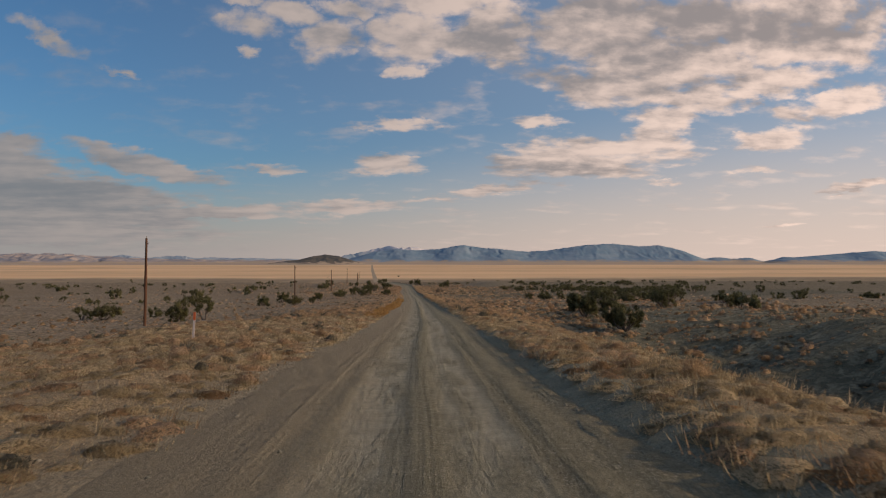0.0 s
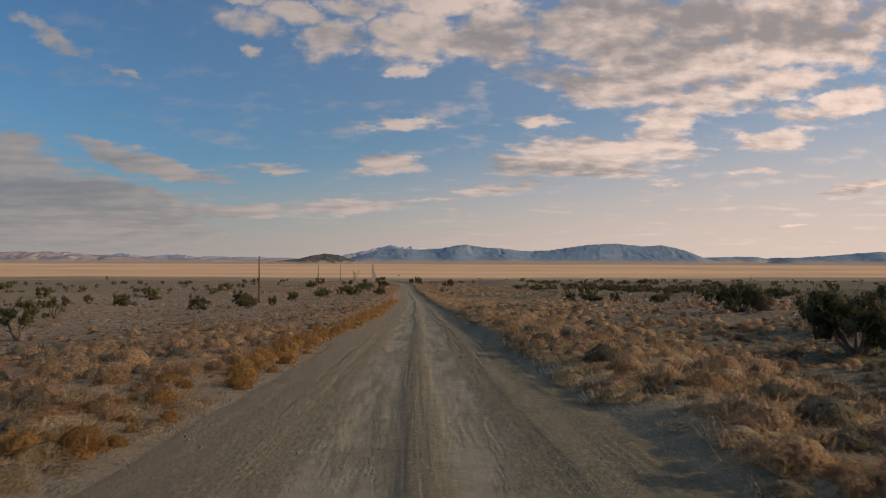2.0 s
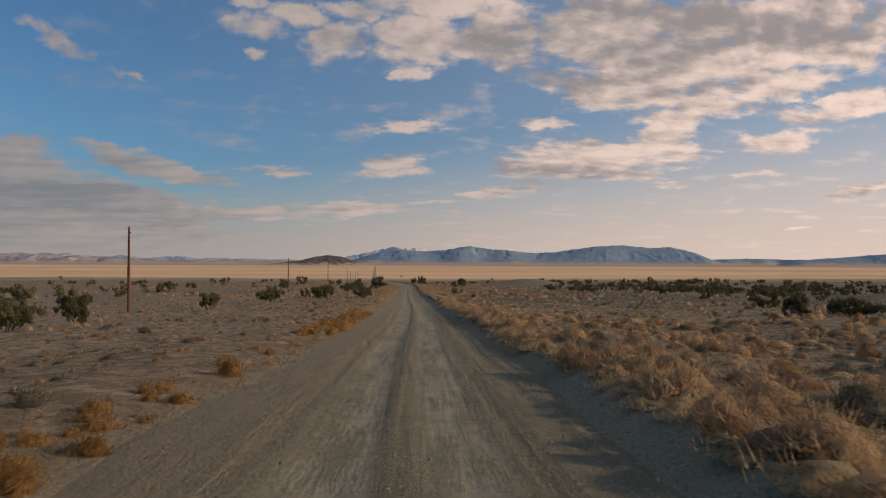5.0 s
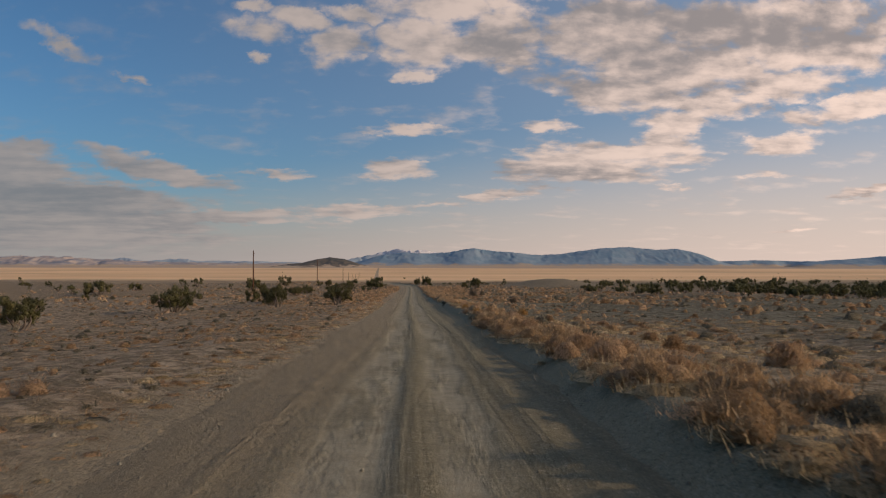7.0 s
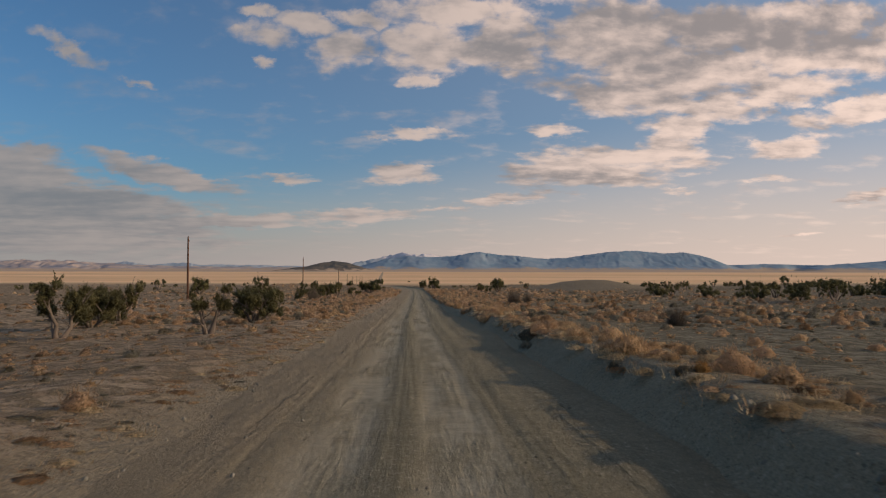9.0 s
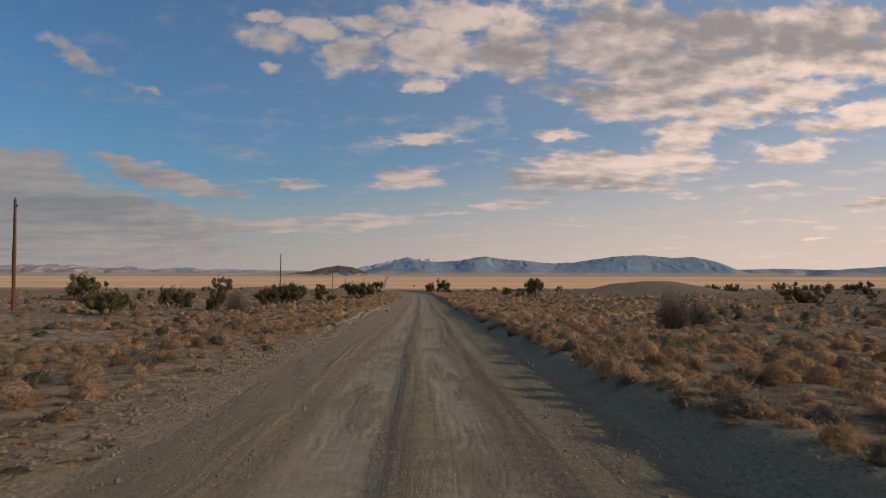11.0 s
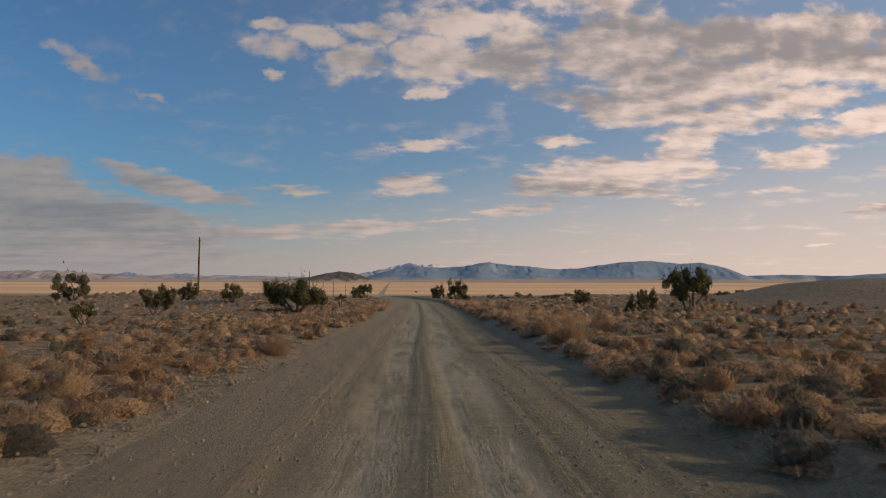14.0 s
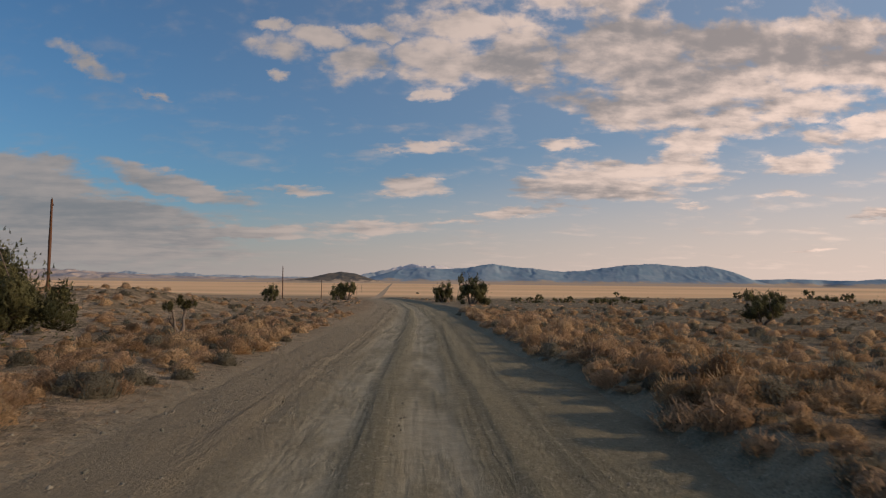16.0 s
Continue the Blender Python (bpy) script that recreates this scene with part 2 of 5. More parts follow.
    gravel = t.mix(t.step(stones, 0.36, 0.66), (0.19, 0.175, 0.118), (0.35, 0.32, 0.222))
    gravel = t.mix(t.math("MULTIPLY", t.step(pebbles, 0.56, 0.64), 0.55), gravel, (0.44, 0.40, 0.31))
    gravel = t.mix(t.math("MULTIPLY", t.step(pebbles, 0.43, 0.36), 0.7), gravel, (0.08, 0.075, 0.055))
    dusty = t.mix(t.step(stones, 0.36, 0.66), (0.228, 0.19, 0.127), (0.385, 0.32, 0.218))
    gravel = t.mix(t.step(uv.outputs[0], -1.0, 1.0), dusty, gravel)
    soil = t.mix(t.step(verge, 4.5, 3.1), soil, gravel)
    streak = t.node("ShaderNodeMapping")
    t.put(streak.inputs[0], where)
    streak.inputs[3].default_value = (0.0006, 0.0022, 1)
    bands = t.noise(streak.outputs[0], 1.0, 4.0, 0.6)
    # sunlit valley against cloud-shaded bench is put into these base colours
    grass = t.mix(t.step(bands, 0.30, 0.70), (0.74, 0.48, 0.26), (0.92, 0.62, 0.35))
    # cloud shadows on the valley floor painted as darker patches
    shade_noise = t.noise(where, 0.0016, 5.0, 0.6, 0.4)
    grass = t.mix(t.step(shade_noise, 0.50, 0.64, 0.0, 0.5), grass, (0.56, 0.37, 0.21))
    wander = t.math("MULTIPLY_ADD", shade_noise, 700.0, -350.0)
    along = t.math("ADD", s.outputs[1], wander)
    grass = t.mix(t.step(along, 3000.0, 3900.0, 0.0, 0.8), grass, (0.37, 0.31, 0.27))
    sage = t.mix(t.step(t.noise(where, 0.05, 5.0, 0.65), 0.35, 0.65), (0.24, 0.185, 0.12), (0.40, 0.30, 0.19))
    grass = t.mix(t.step(along, 900.0, 1150.0), sage, grass)
    far = t.step(t.math("ADD", s.outputs[1], t.math("MULTIPLY", t.noise(where, 0.01, 3.0), 160.0)), 640.0, 760.0)
    return t.mix(far, soil, grass), t.math("ADD", t.math("MULTIPLY", fine, 0.22), t.math("MULTIPLY_ADD", lumps, 1.2, clods)), 0.14


def gravel_road(t, where):
    """Olive-grey gravel: packed pale wheel tracks with ragged edges, loose lines with painted ridge shade and stone
    between them.
    """
    uv = t.node("ShaderNodeUVMap", uv_map="lane").outputs[0]
    s = t.node("ShaderNodeSeparateXYZ")
    t.put(s.inputs[0], uv)

    def stretched(across, along):
        m = t.node("ShaderNodeMapping")
        t.put(m.inputs[0], uv)
        m.inputs[3].default_value = (across, along, 1)
        return m.outputs[0]

    drift = t.noise(stretched(0.9, 0.05), 1.0, 5.0, 0.6)
    across = t.math("ADD", s.outputs[0], t.math("MULTIPLY_ADD", drift, 0.7, -0.35))
    stones = t.noise(where, 55.0, 4.0, 0.7)
    pebbles = t.noise(where, 17.0, 4.0, 0.75)
    lines = t.noise(stretched(8.0, 0.16), 1.0, 3.0, 0.5)
    blotch = t.noise(where, 0.8, 6.0, 0.66)
    grit = t.noise(where, 4.0, 6.0, 0.72)
    col = t.mix(t.step(stones, 0.36, 0.66), (0.192, 0.175, 0.117), (0.35, 0.316, 0.216))
    col = t.mix(t.step(grit, 0.42, 0.66, 0.0, 0.4), col, (0.16, 0.146, 0.102))

    def band(middle, half):
        return t.step(t.math("ABSOLUTE", t.math("SUBTRACT", across, middle)), half, half * 0.35)

    worn = t.noise(stretched(1.5, 0.28), 1.0, 5.0, 0.6)
    track = t.math("MAXIMUM", band(-0.76, 0.62), band(0.56, 0.58))
    packed = t.math("MULTIPLY", track, t.step(worn, 0.38, 0.58, 0.25, 1.0))
    col = t.mix(t.math("MULTIPLY", packed, 0.48), col, t.mix(t.step(grit, 0.35, 0.65), (0.44, 0.40, 0.305), (0.34, 0.305, 0.225)))
    # loose lines thrown up beside the wheels, their ridge shadows painted dark
    loose = t.math("MAXIMUM", t.math("MAXIMUM", band(-0.16, 0.30), band(1.28, 0.34)), t.math("MAXIMUM", band(-1.75, 0.2), band(2.1, 0.4)))
    col = t.mix(t.math("MULTIPLY", loose, t.step(lines, 0.40, 0.60, 0.04, 0.26)), col, (0.13, 0.122, 0.088))
    col = t.mix(t.math("MULTIPLY", t.step(pebbles, 0.57, 0.66), t.math("MULTIPLY_ADD", packed, -0.6, 0.85)), col, (0.46, 0.42, 0.325))
    col = t.mix(t.math("MULTIPLY", t.step(pebbles, 0.40, 0.33), t.math("MULTIPLY_ADD", packed, -0.5, 0.6)), col, (0.085, 0.08, 0.06))
    col = t.mix(t.step(blotch, 0.52, 0.68, 0.0, 0.28), col, (0.17, 0.152, 0.108))
    ragged = t.math("ADD", s.outputs[0], t.math("MULTIPLY_ADD", t.noise(where, 1.1, 6.0, 0.7), 1.6, -0.8))
    col = t.mix(t.step(ragged, -0.3, -2.1), col, t.mix(t.step(stones, 0.36, 0.66), (0.228, 0.19, 0.127), (0.385, 0.32, 0.218)))
    col = t.mix(t.step(s.outputs[1], 560.0, 720.0), col, (0.42, 0.33, 0.23))
    rough = t.math("ADD", t.math("MULTIPLY_ADD", pebbles, 1.4, stones), t.math("MULTIPLY", t.math("MULTIPLY_ADD", loose, 0.8, 0.9), lines))
    return col, t.math("MULTIPLY", rough, t.math("MULTIPLY_ADD", packed, -0.6, 1.0)), 0.036


def varied(a, b, c=None, scale=1.5):
    """Colour that differs from plant to plant and from twig to twig."""
    def build(t, where):
        info = t.node("ShaderNodeObjectInfo").outputs["Random"]
        geo = t.node("ShaderNodeNewGeometry").outputs["Random Per Island"]
        pos = t.node("ShaderNodeNewGeometry").outputs["Position"]
        f = t.math("ADD", t.math("MULTIPLY", t.noise(pos, scale, 3.0), 0.6), t.math("MULTIPLY", geo, 0.4))
        col = t.mix(t.step(f, 0.28, 0.72), a, b)
        return (t.mix(t.math("MULTIPLY", info, 0.6), col, c) if c else col,)
    return build


def twigs(t, pos, scale, lo, hi):
    """Open and closed places in fine growth, drawn out along its upright stems."""
    m = t.node("ShaderNodeMapping")
    t.put(m.inputs[0], pos)
    m.inputs[3].default_value = (1, 1, 0.45)
    return t.step(t.noise(m.outputs[0], scale, 4.0, 0.72, 0.3), lo, hi)


def fluff(a, b):
    """Fine dry growth: tone from drift to drift, pale tips, and shade painted into gaps at the scale of its twigs."""
    def build(t, where):
        geo = t.node("ShaderNodeNewGeometry")
        pos = geo.outputs["Position"]
        f = t.math("ADD", t.math("MULTIPLY", t.noise(pos, 1.5, 3.0), 0.6), t.math("MULTIPLY", geo.outputs["Random Per Island"], 0.4))
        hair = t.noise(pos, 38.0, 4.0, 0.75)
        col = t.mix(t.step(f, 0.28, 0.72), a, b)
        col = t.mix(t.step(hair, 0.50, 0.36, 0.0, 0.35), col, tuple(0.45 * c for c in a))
        return col, t.math("ADD", hair, t.noise(pos, 11.0, 2.0, 0.6)), 0.09, twigs(t, pos, 30.0, 0.50, 0.44)
    return build


def needles(a, b, c):
    """Juniper foliage: dense sprays with gaps, shade painted into their hollows, tone differing from tree to tree and
    spray to spray.
    """
    def build(t, where):
        geo = t.node("ShaderNodeNewGeometry")
        pos = geo.outputs["Position"]
        f = t.math("ADD", t.math("MULTIPLY", t.noise(pos, 1.2, 3.0), 0.5), t.math("MULTIPLY", geo.outputs["Random Per Island"], 0.5))
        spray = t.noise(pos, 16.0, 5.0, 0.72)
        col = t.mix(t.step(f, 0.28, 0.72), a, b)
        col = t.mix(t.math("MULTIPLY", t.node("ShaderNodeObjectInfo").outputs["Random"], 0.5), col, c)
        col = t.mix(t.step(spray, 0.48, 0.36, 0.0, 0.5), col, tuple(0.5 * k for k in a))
        return col, spray, 0.12, twigs(t, pos, 13.0, 0.50, 0.45)
    return build


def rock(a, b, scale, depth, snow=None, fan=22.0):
    """Rock above in two given tones, with pale grassy fans at its foot and, where given, snow above a height."""
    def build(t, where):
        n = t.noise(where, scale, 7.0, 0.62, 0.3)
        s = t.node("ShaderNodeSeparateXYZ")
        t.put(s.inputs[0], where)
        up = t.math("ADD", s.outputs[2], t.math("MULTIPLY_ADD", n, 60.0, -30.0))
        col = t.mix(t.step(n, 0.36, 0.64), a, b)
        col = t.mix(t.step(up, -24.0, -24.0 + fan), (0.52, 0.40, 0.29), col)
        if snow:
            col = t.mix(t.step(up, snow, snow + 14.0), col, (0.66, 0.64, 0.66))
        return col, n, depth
    return build


def wood(a, b):
    def build(t, where):
        m = t.node("ShaderNodeMapping")
        t.put(m.inputs[0], where)
        m.inputs[3].default_value = (1, 1, 0.06)
        n = t.noise(m.outputs[0], 40.0, 5.0, 0.6)
        return t.mix(n, a, b), n, 0.01
    return build


def rubble(t, where):
    """Pale soil and small stone pushed up by the grader."""
    n = t.noise(where, 9.0, 6.0, 0.7)
    f = t.noise(where, 40.0, 5.0, 0.7)
    col = t.mix(t.step(n, 0.36, 0.62), (0.50, 0.41, 0.30), (0.27, 0.212, 0.148))
    return t.mix(t.math("MULTIPLY", t.step(f, 0.52, 0.66), 0.7), col, (0.15, 0.122, 0.09)), t.math("ADD", n, f), 0.06


M = {
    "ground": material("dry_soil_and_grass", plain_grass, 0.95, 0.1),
    "road": material("packed_gravel", gravel_road, 0.95, 0.08),
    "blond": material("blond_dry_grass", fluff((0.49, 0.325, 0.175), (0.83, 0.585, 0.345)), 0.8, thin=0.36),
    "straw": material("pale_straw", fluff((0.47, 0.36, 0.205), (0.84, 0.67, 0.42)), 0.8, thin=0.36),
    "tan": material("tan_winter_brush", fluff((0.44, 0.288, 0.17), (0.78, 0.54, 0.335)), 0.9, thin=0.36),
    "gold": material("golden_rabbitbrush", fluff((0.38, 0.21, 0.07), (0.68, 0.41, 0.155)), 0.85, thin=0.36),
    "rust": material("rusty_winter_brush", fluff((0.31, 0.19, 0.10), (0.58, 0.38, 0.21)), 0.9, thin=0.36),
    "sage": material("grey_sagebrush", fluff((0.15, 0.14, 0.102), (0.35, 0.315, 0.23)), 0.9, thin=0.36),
    "windrow": material("graded_rubble", rubble, 0.95, 0.1),
    "stem": material("grey_brown_stems", wood((0.10, 0.08, 0.06), (0.20, 0.165, 0.13)), 0.95, 0.05),
    "dead": material("bleached_twigs", varied((0.11, 0.09, 0.068), (0.25, 0.205, 0.155)), 0.9),
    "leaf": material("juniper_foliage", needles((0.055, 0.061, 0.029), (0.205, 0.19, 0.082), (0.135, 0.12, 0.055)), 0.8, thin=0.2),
    "bark": material("juniper_bark", wood((0.10, 0.075, 0.06), (0.27, 0.225, 0.185)), 0.9),
    "pole": material("creosoted_pole", wood((0.085, 0.04, 0.025), (0.19, 0.095, 0.055)), 0.85),
    "stone": material("road_stones", varied((0.14, 0.13, 0.098), (0.315, 0.285, 0.22), None, 3.0), 0.85),
    # distance haze is put into the blue base colours of these two ranges
    "range": material("haze_blue_mountain", rock((0.195, 0.29, 0.375), (0.27, 0.345, 0.415), 0.012, 0.3), 0.95, 0.0),
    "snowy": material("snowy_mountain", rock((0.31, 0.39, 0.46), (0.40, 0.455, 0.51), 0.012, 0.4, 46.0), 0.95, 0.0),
    # sunlit pink and shaded blue painted into the hill rock by noise
    "hills": material("lit_and_shaded_hills", rock((0.25, 0.27, 0.315), (0.50, 0.41, 0.36), 0.012, 2.0, None, 12.0), 0.95, 0.0),
    "butte": material("dark_butte_rock", rock((0.085, 0.095, 0.10), (0.19, 0.165, 0.135), 0.02, 4.0, None, 10.0), 0.95, 0.0),
    "white": material("weathered_white_plastic", lambda t, w: (t.mix(t.noise(w, 8.0), (0.62, 0.52, 0.48), (0.78, 0.70, 0.66)),), 0.6),
    "orange": material("orange_sheeting", lambda t, w: (t.mix(t.noise(w, 8.0), (0.60, 0.12, 0.04), (0.74, 0.20, 0.08)),), 0.5),
    "porcelain": material("brown_porcelain", lambda t, w: (t.mix(t.noise(w, 30.0), (0.05, 0.03, 0.02), (0.09, 0.05, 0.035)),), 0.25, 0.5),
    "steel": material("galvanised_steel", lambda t, w: (t.mix(t.noise(w, 30.0), (0.28, 0.28, 0.28), (0.42, 0.42, 0.42)),), 0.5, 0.5),
}

# ---------------------------------------------------------------- lie of the land
rng = np.random.default_rng(7)


def smooth(v, lo, hi):
    k = np.clip((np.asarray(v, float) - lo) / (hi - lo), 0, 1)
    return k * k * (3 - 2 * k)


def waves(x, y, size, seed, count=9):
    """Gentle rolling relief, about -1 to 1, with swells of about that many metres."""
    g = np.random.default_rng(seed)
    out = np.zeros(np.broadcast(x, y).shape)
    for _ in range(count):
        a, ph, k = g.uniform(0, math.tau), g.uniform(0, math.tau), math.tau / size * g.uniform(0.6, 1.7)
        out += np.sin((x * math.cos(a) + y * math.sin(a)) * k + ph)
    return out / math.sqrt(count)


_y = np.arange(-5000.0, 6000.0, 4.0)
_z = np.interp(_y, [-5000, -400, -100, 0, 43.5, 89, 136, 184, 232, 281, 329, 376, 430, 480, 540, 580, 640, 740, 1000, 1500, 6000],
               [14, 12, 4.8, 0, -2.27, -4.59, -6.82, -8.87, -10.67, -12.18, -13.41, -14.38, -15.3, -16.3, -17.4, -18.2, -20.2, -23.5, -27.5, -29, -28])
_x = np.interp(_y, [-5000, 0, 43.5, 89, 136, 184, 232, 281, 329, 376, 430, 480, 540, 600, 700, 1757, 3500, 6000],
               [0, 0, 0.5, 0.77, 0.66, 0.12, -0.77, -1.83, -2.73, -3.3, -5.0, -8.6, -16, -24, -37, -106, -215, -340])
_k = np.exp(-0.5 * (np.arange(-6, 7) / 2.5) ** 2)
_k /= _k.sum()
_z = np.convolve(np.pad(_z, 6, mode="edge"), _k, "valid")
_x = np.convolve(np.pad(_x, 6, mode="edge"), _k, "valid")


def road_z(y):
    return np.interp(y, _y, _z)


def road_x(y):
    return np.interp(y, _y, _x)


def half_left(y):
    return 2.75 + 0.55 * smooth(y, 230, 320) + 0.18 * np.sin(y * 0.11) + 0.1 * np.sin(y * 0.37 + 1)


def half_right(y):
    return 2.35 + 0.55 * smooth(y, 230, 320) + 0.5 * smooth(y, 188, 204) * smooth(y, 264, 240) + 0.15 * np.sin(y * 0.13 + 2) + 0.1 * np.sin(y * 0.41)


def land(x, y):
    """Height of the ground beside the road."""
    x, y = np.asarray(x, float), np.asarray(y, float)
    u = x - road_x(y)
    near = smooth(y, 900, 600) * smooth(y, -400, -60)
    left, right = -u - half_left(y), u - half_right(y)
    z = road_z(y) - 0.09 * smooth(np.minimum(-left, -right), 0.0, 0.35)
    z = z + 0.21 * smooth(left, 0.15, 3.2) * near
    z = z - (0.75 * smooth(y, 150, 60) + 0.7 * smooth(y, 245, 215) + 0.2) * smooth(left, 8, 27) * near
    z = z - 0.48 * smooth(left, 1.2, 9) * near
    crest = 0.34 - 0.14 * smooth(y, 75, 40) + 0.02 * smooth(y, 225, 270) + 0.06 * np.sin(y * 0.09) + 0.16 * smooth(y, 182, 200) * smooth(y, 275, 250)
    z = z + crest * smooth(right, 0.1, 0.75) * near - 0.32 * smooth(right, 2.2, 8) * near
    z = z - (1.0 + 2.7 * smooth(y, 62, 22)) * smooth(u, 4.5, 15) * (1 - smooth(u, 18, 29)) * smooth(y, 100, 58) * near
    z = z + 0.28 * waves(x, y, 7, 8) * smooth(u, 7, 14) * smooth(y, 100, 60) * near
    z = z + 0.035 * waves(x, y, 2.2, 3) * smooth(np.maximum(left, right), 0.3, 2.0) * near
    z = z + 0.18 * waves(x, y, 16, 4) * smooth(np.maximum(left, right), 3, 14) * near
    z = z + 0.8 * waves(x, y, 70, 5) * smooth(np.maximum(left, right), 18, 70) * near
    z = z + 3.8 * np.exp(-((x - 46) / 14) ** 2 - ((y - 408) / 15) ** 2)
    z = z + 2.2 * np.exp(-((x + 48) / 17) ** 2 - ((y - 452) / 36) ** 2)
    z = z + 1.9 * np.exp(-((x + 24) / 8.5) ** 2 - ((y - 418) / 12) ** 2)
    z = z + 0.5 * np.exp(-((x + 42) / 18) ** 2 - ((y - 318) / 36) ** 2)
    return z


def grow(start, step, stop, factor):
    out, v = [], start
    while v < stop:
        out.append(v)
        v += step
        step *= factor
    return out + [stop]


def sheet(name, X, Y, Z, mat, uv=None):
    """A mesh over a grid of points."""
    n, m = X.shape
    me = bpy.data.meshes.new(name)
    idx = np.arange(n * m).reshape(n, m)
    quads = np.stack([idx[:-1, :-1], idx[:-1, 1:], idx[1:, 1:], idx[1:, :-1]], -1).reshape(-1, 4)
    fill(me, np.stack([X, Y, Z], -1).reshape(-1, 3), quads)
    if uv is not None:
        layer = me.uv_layers.new(name="lane")
        layer.data.foreach_set("uv", uv.reshape(-1, 2)[quads.ravel()].astype(np.float32).ravel())
    me.polygons.foreach_set("use_smooth", np.ones(len(quads), bool))
    me.materials.append(mat)
    return new(name, me)


def fill(me, verts, faces):
    """Load arrays of points and equal-sided faces into a mesh."""
    k = faces.shape[1]
    me.vertices.add(len(verts))
    me.vertices.foreach_set("co", np.ascontiguousarray(verts, np.float32).ravel())
    me.loops.add(faces.size)
    me.loops.foreach_set("vertex_index", np.ascontiguousarray(faces, np.int32).ravel())
    me.polygons.add(len(faces))
    me.polygons.foreach_set("loop_start", np.arange(0, faces.size, k, dtype=np.int32))
    me.update(calc_edges=True)
    me.validate()


# the ground, one sheet to the horizon
side = np.array(grow(9.0, 0.45, 6000, 1.15))
us = np.concatenate([-side[::-1], np.arange(-8.64, 8.7, 0.36), side])
ys = np.concatenate([-np.array(grow(24.0, 4, 4200, 1.25))[::-1], np.arange(-20, 440, 1.05), np.array(grow(440, 0.9, 5600, 1.035))])
U, Yg = np.meshgrid(us, ys)
Xg = U + road_x(Yg)
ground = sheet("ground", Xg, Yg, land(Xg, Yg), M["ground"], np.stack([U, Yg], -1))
tagged(ground, "dry tan high-desert soil with sparse winter grass", "ground", kind="structure")

# the road
cols = np.arange(-3.9, 3.71, 0.115)
ry = np.concatenate([np.arange(-12, 420, 0.68), np.array(grow(420, 0.4, 3400, 1.02))])
V, Yr = np.meshgrid(cols, ry)
wide = np.where(V < 0, half_left(Yr) + 0.35, half_right(Yr) + 0.3) / np.where(V < 0, 3.9, 3.7)
Ur = V * wide
wob = 0.12 * np.sin(Yr * 0.045) + 0.06 * np.sin(Yr * 0.17 + 1)
rut = np.zeros_like(Ur)
for c, w, d in ((-0.75, 0.30, -0.022), (0.50, 0.28, -0.022), (-0.15, 0.16, 0.017), (1.45, 0.22, 0.015), (-1.95, 0.25, 0.015),
                (0.25, 0.07, -0.013), (-0.36, 0.06, -0.012), (1.2, 0.07, -0.014), (1.02, 0.05, 0.01), (1.36, 0.06, 0.011), (0.84, 0.06, -0.011), (-1.55, 0.06, -0.011), (1.85, 0.07, -0.012), (2.0, 0.1, 0.012)):
    amp = 0.75 + 0.4 * np.sin(Yr * 0.06 + c * 7)
    rut += d * amp * np.exp(-((Ur - c - wob) / w) ** 2)
rut += 0.010 * waves(Ur * 6, Yr, 2.4, 11) * smooth(np.abs(Ur), 0.9, 2.0) + 0.007 * waves(Ur * 2, Yr * 2, 0.9, 12)
edge = smooth(np.abs(V), 3.1, 3.9)
road = sheet("road", Ur + road_x(Yr), Yr, road_z(Yr) + rut + 0.02 - 0.03 * edge, M["road"], np.stack([Ur - wob, Yr], -1))
tagged(road, "straight gravel road with pale wheel tracks and loose stone ridges", "road", kind="structure")


# graded ridge along the left edge
wu, wy = np.meshgrid(np.linspace(-1.0, 1.0, 26), np.arange(252, 352, 0.13))
thick_ = (0.35 * smooth(wy, 252, 266) + 0.65 * smooth(wy, 272, 300)) * smooth(wy, 340, 322)
Xw = road_x(wy) - half_left(wy) - 0.55 + 0.10 * np.sin(wy * 0.3) + wu * (0.62 + 0.06 * np.sin(wy * 0.7))
lumps_ = 0.5 + 0.28 * waves(Xw, wy, 0.45, 91) + 0.22 * waves(Xw, wy, 0.22, 92) + 0.25 * waves(Xw, wy, 1.6, 93)
twin = np.exp(-((wu + 0.40) / 0.30) ** 2) + 0.75 * np.exp(-((wu - 0.42) / 0.24) ** 2) * smooth(wy, 340, 316)
Zw = land(Xw, wy) - 0.04 + thick_ * twin * (1 - wu ** 4) * (0.09 + 0.11 * lumps_)
windrow = sheet("windrow", Xw, wy, Zw, M["windrow"])
tagged(windrow, "pale rubble windrow left by the grader along the road", "windrow", kind="stuff")


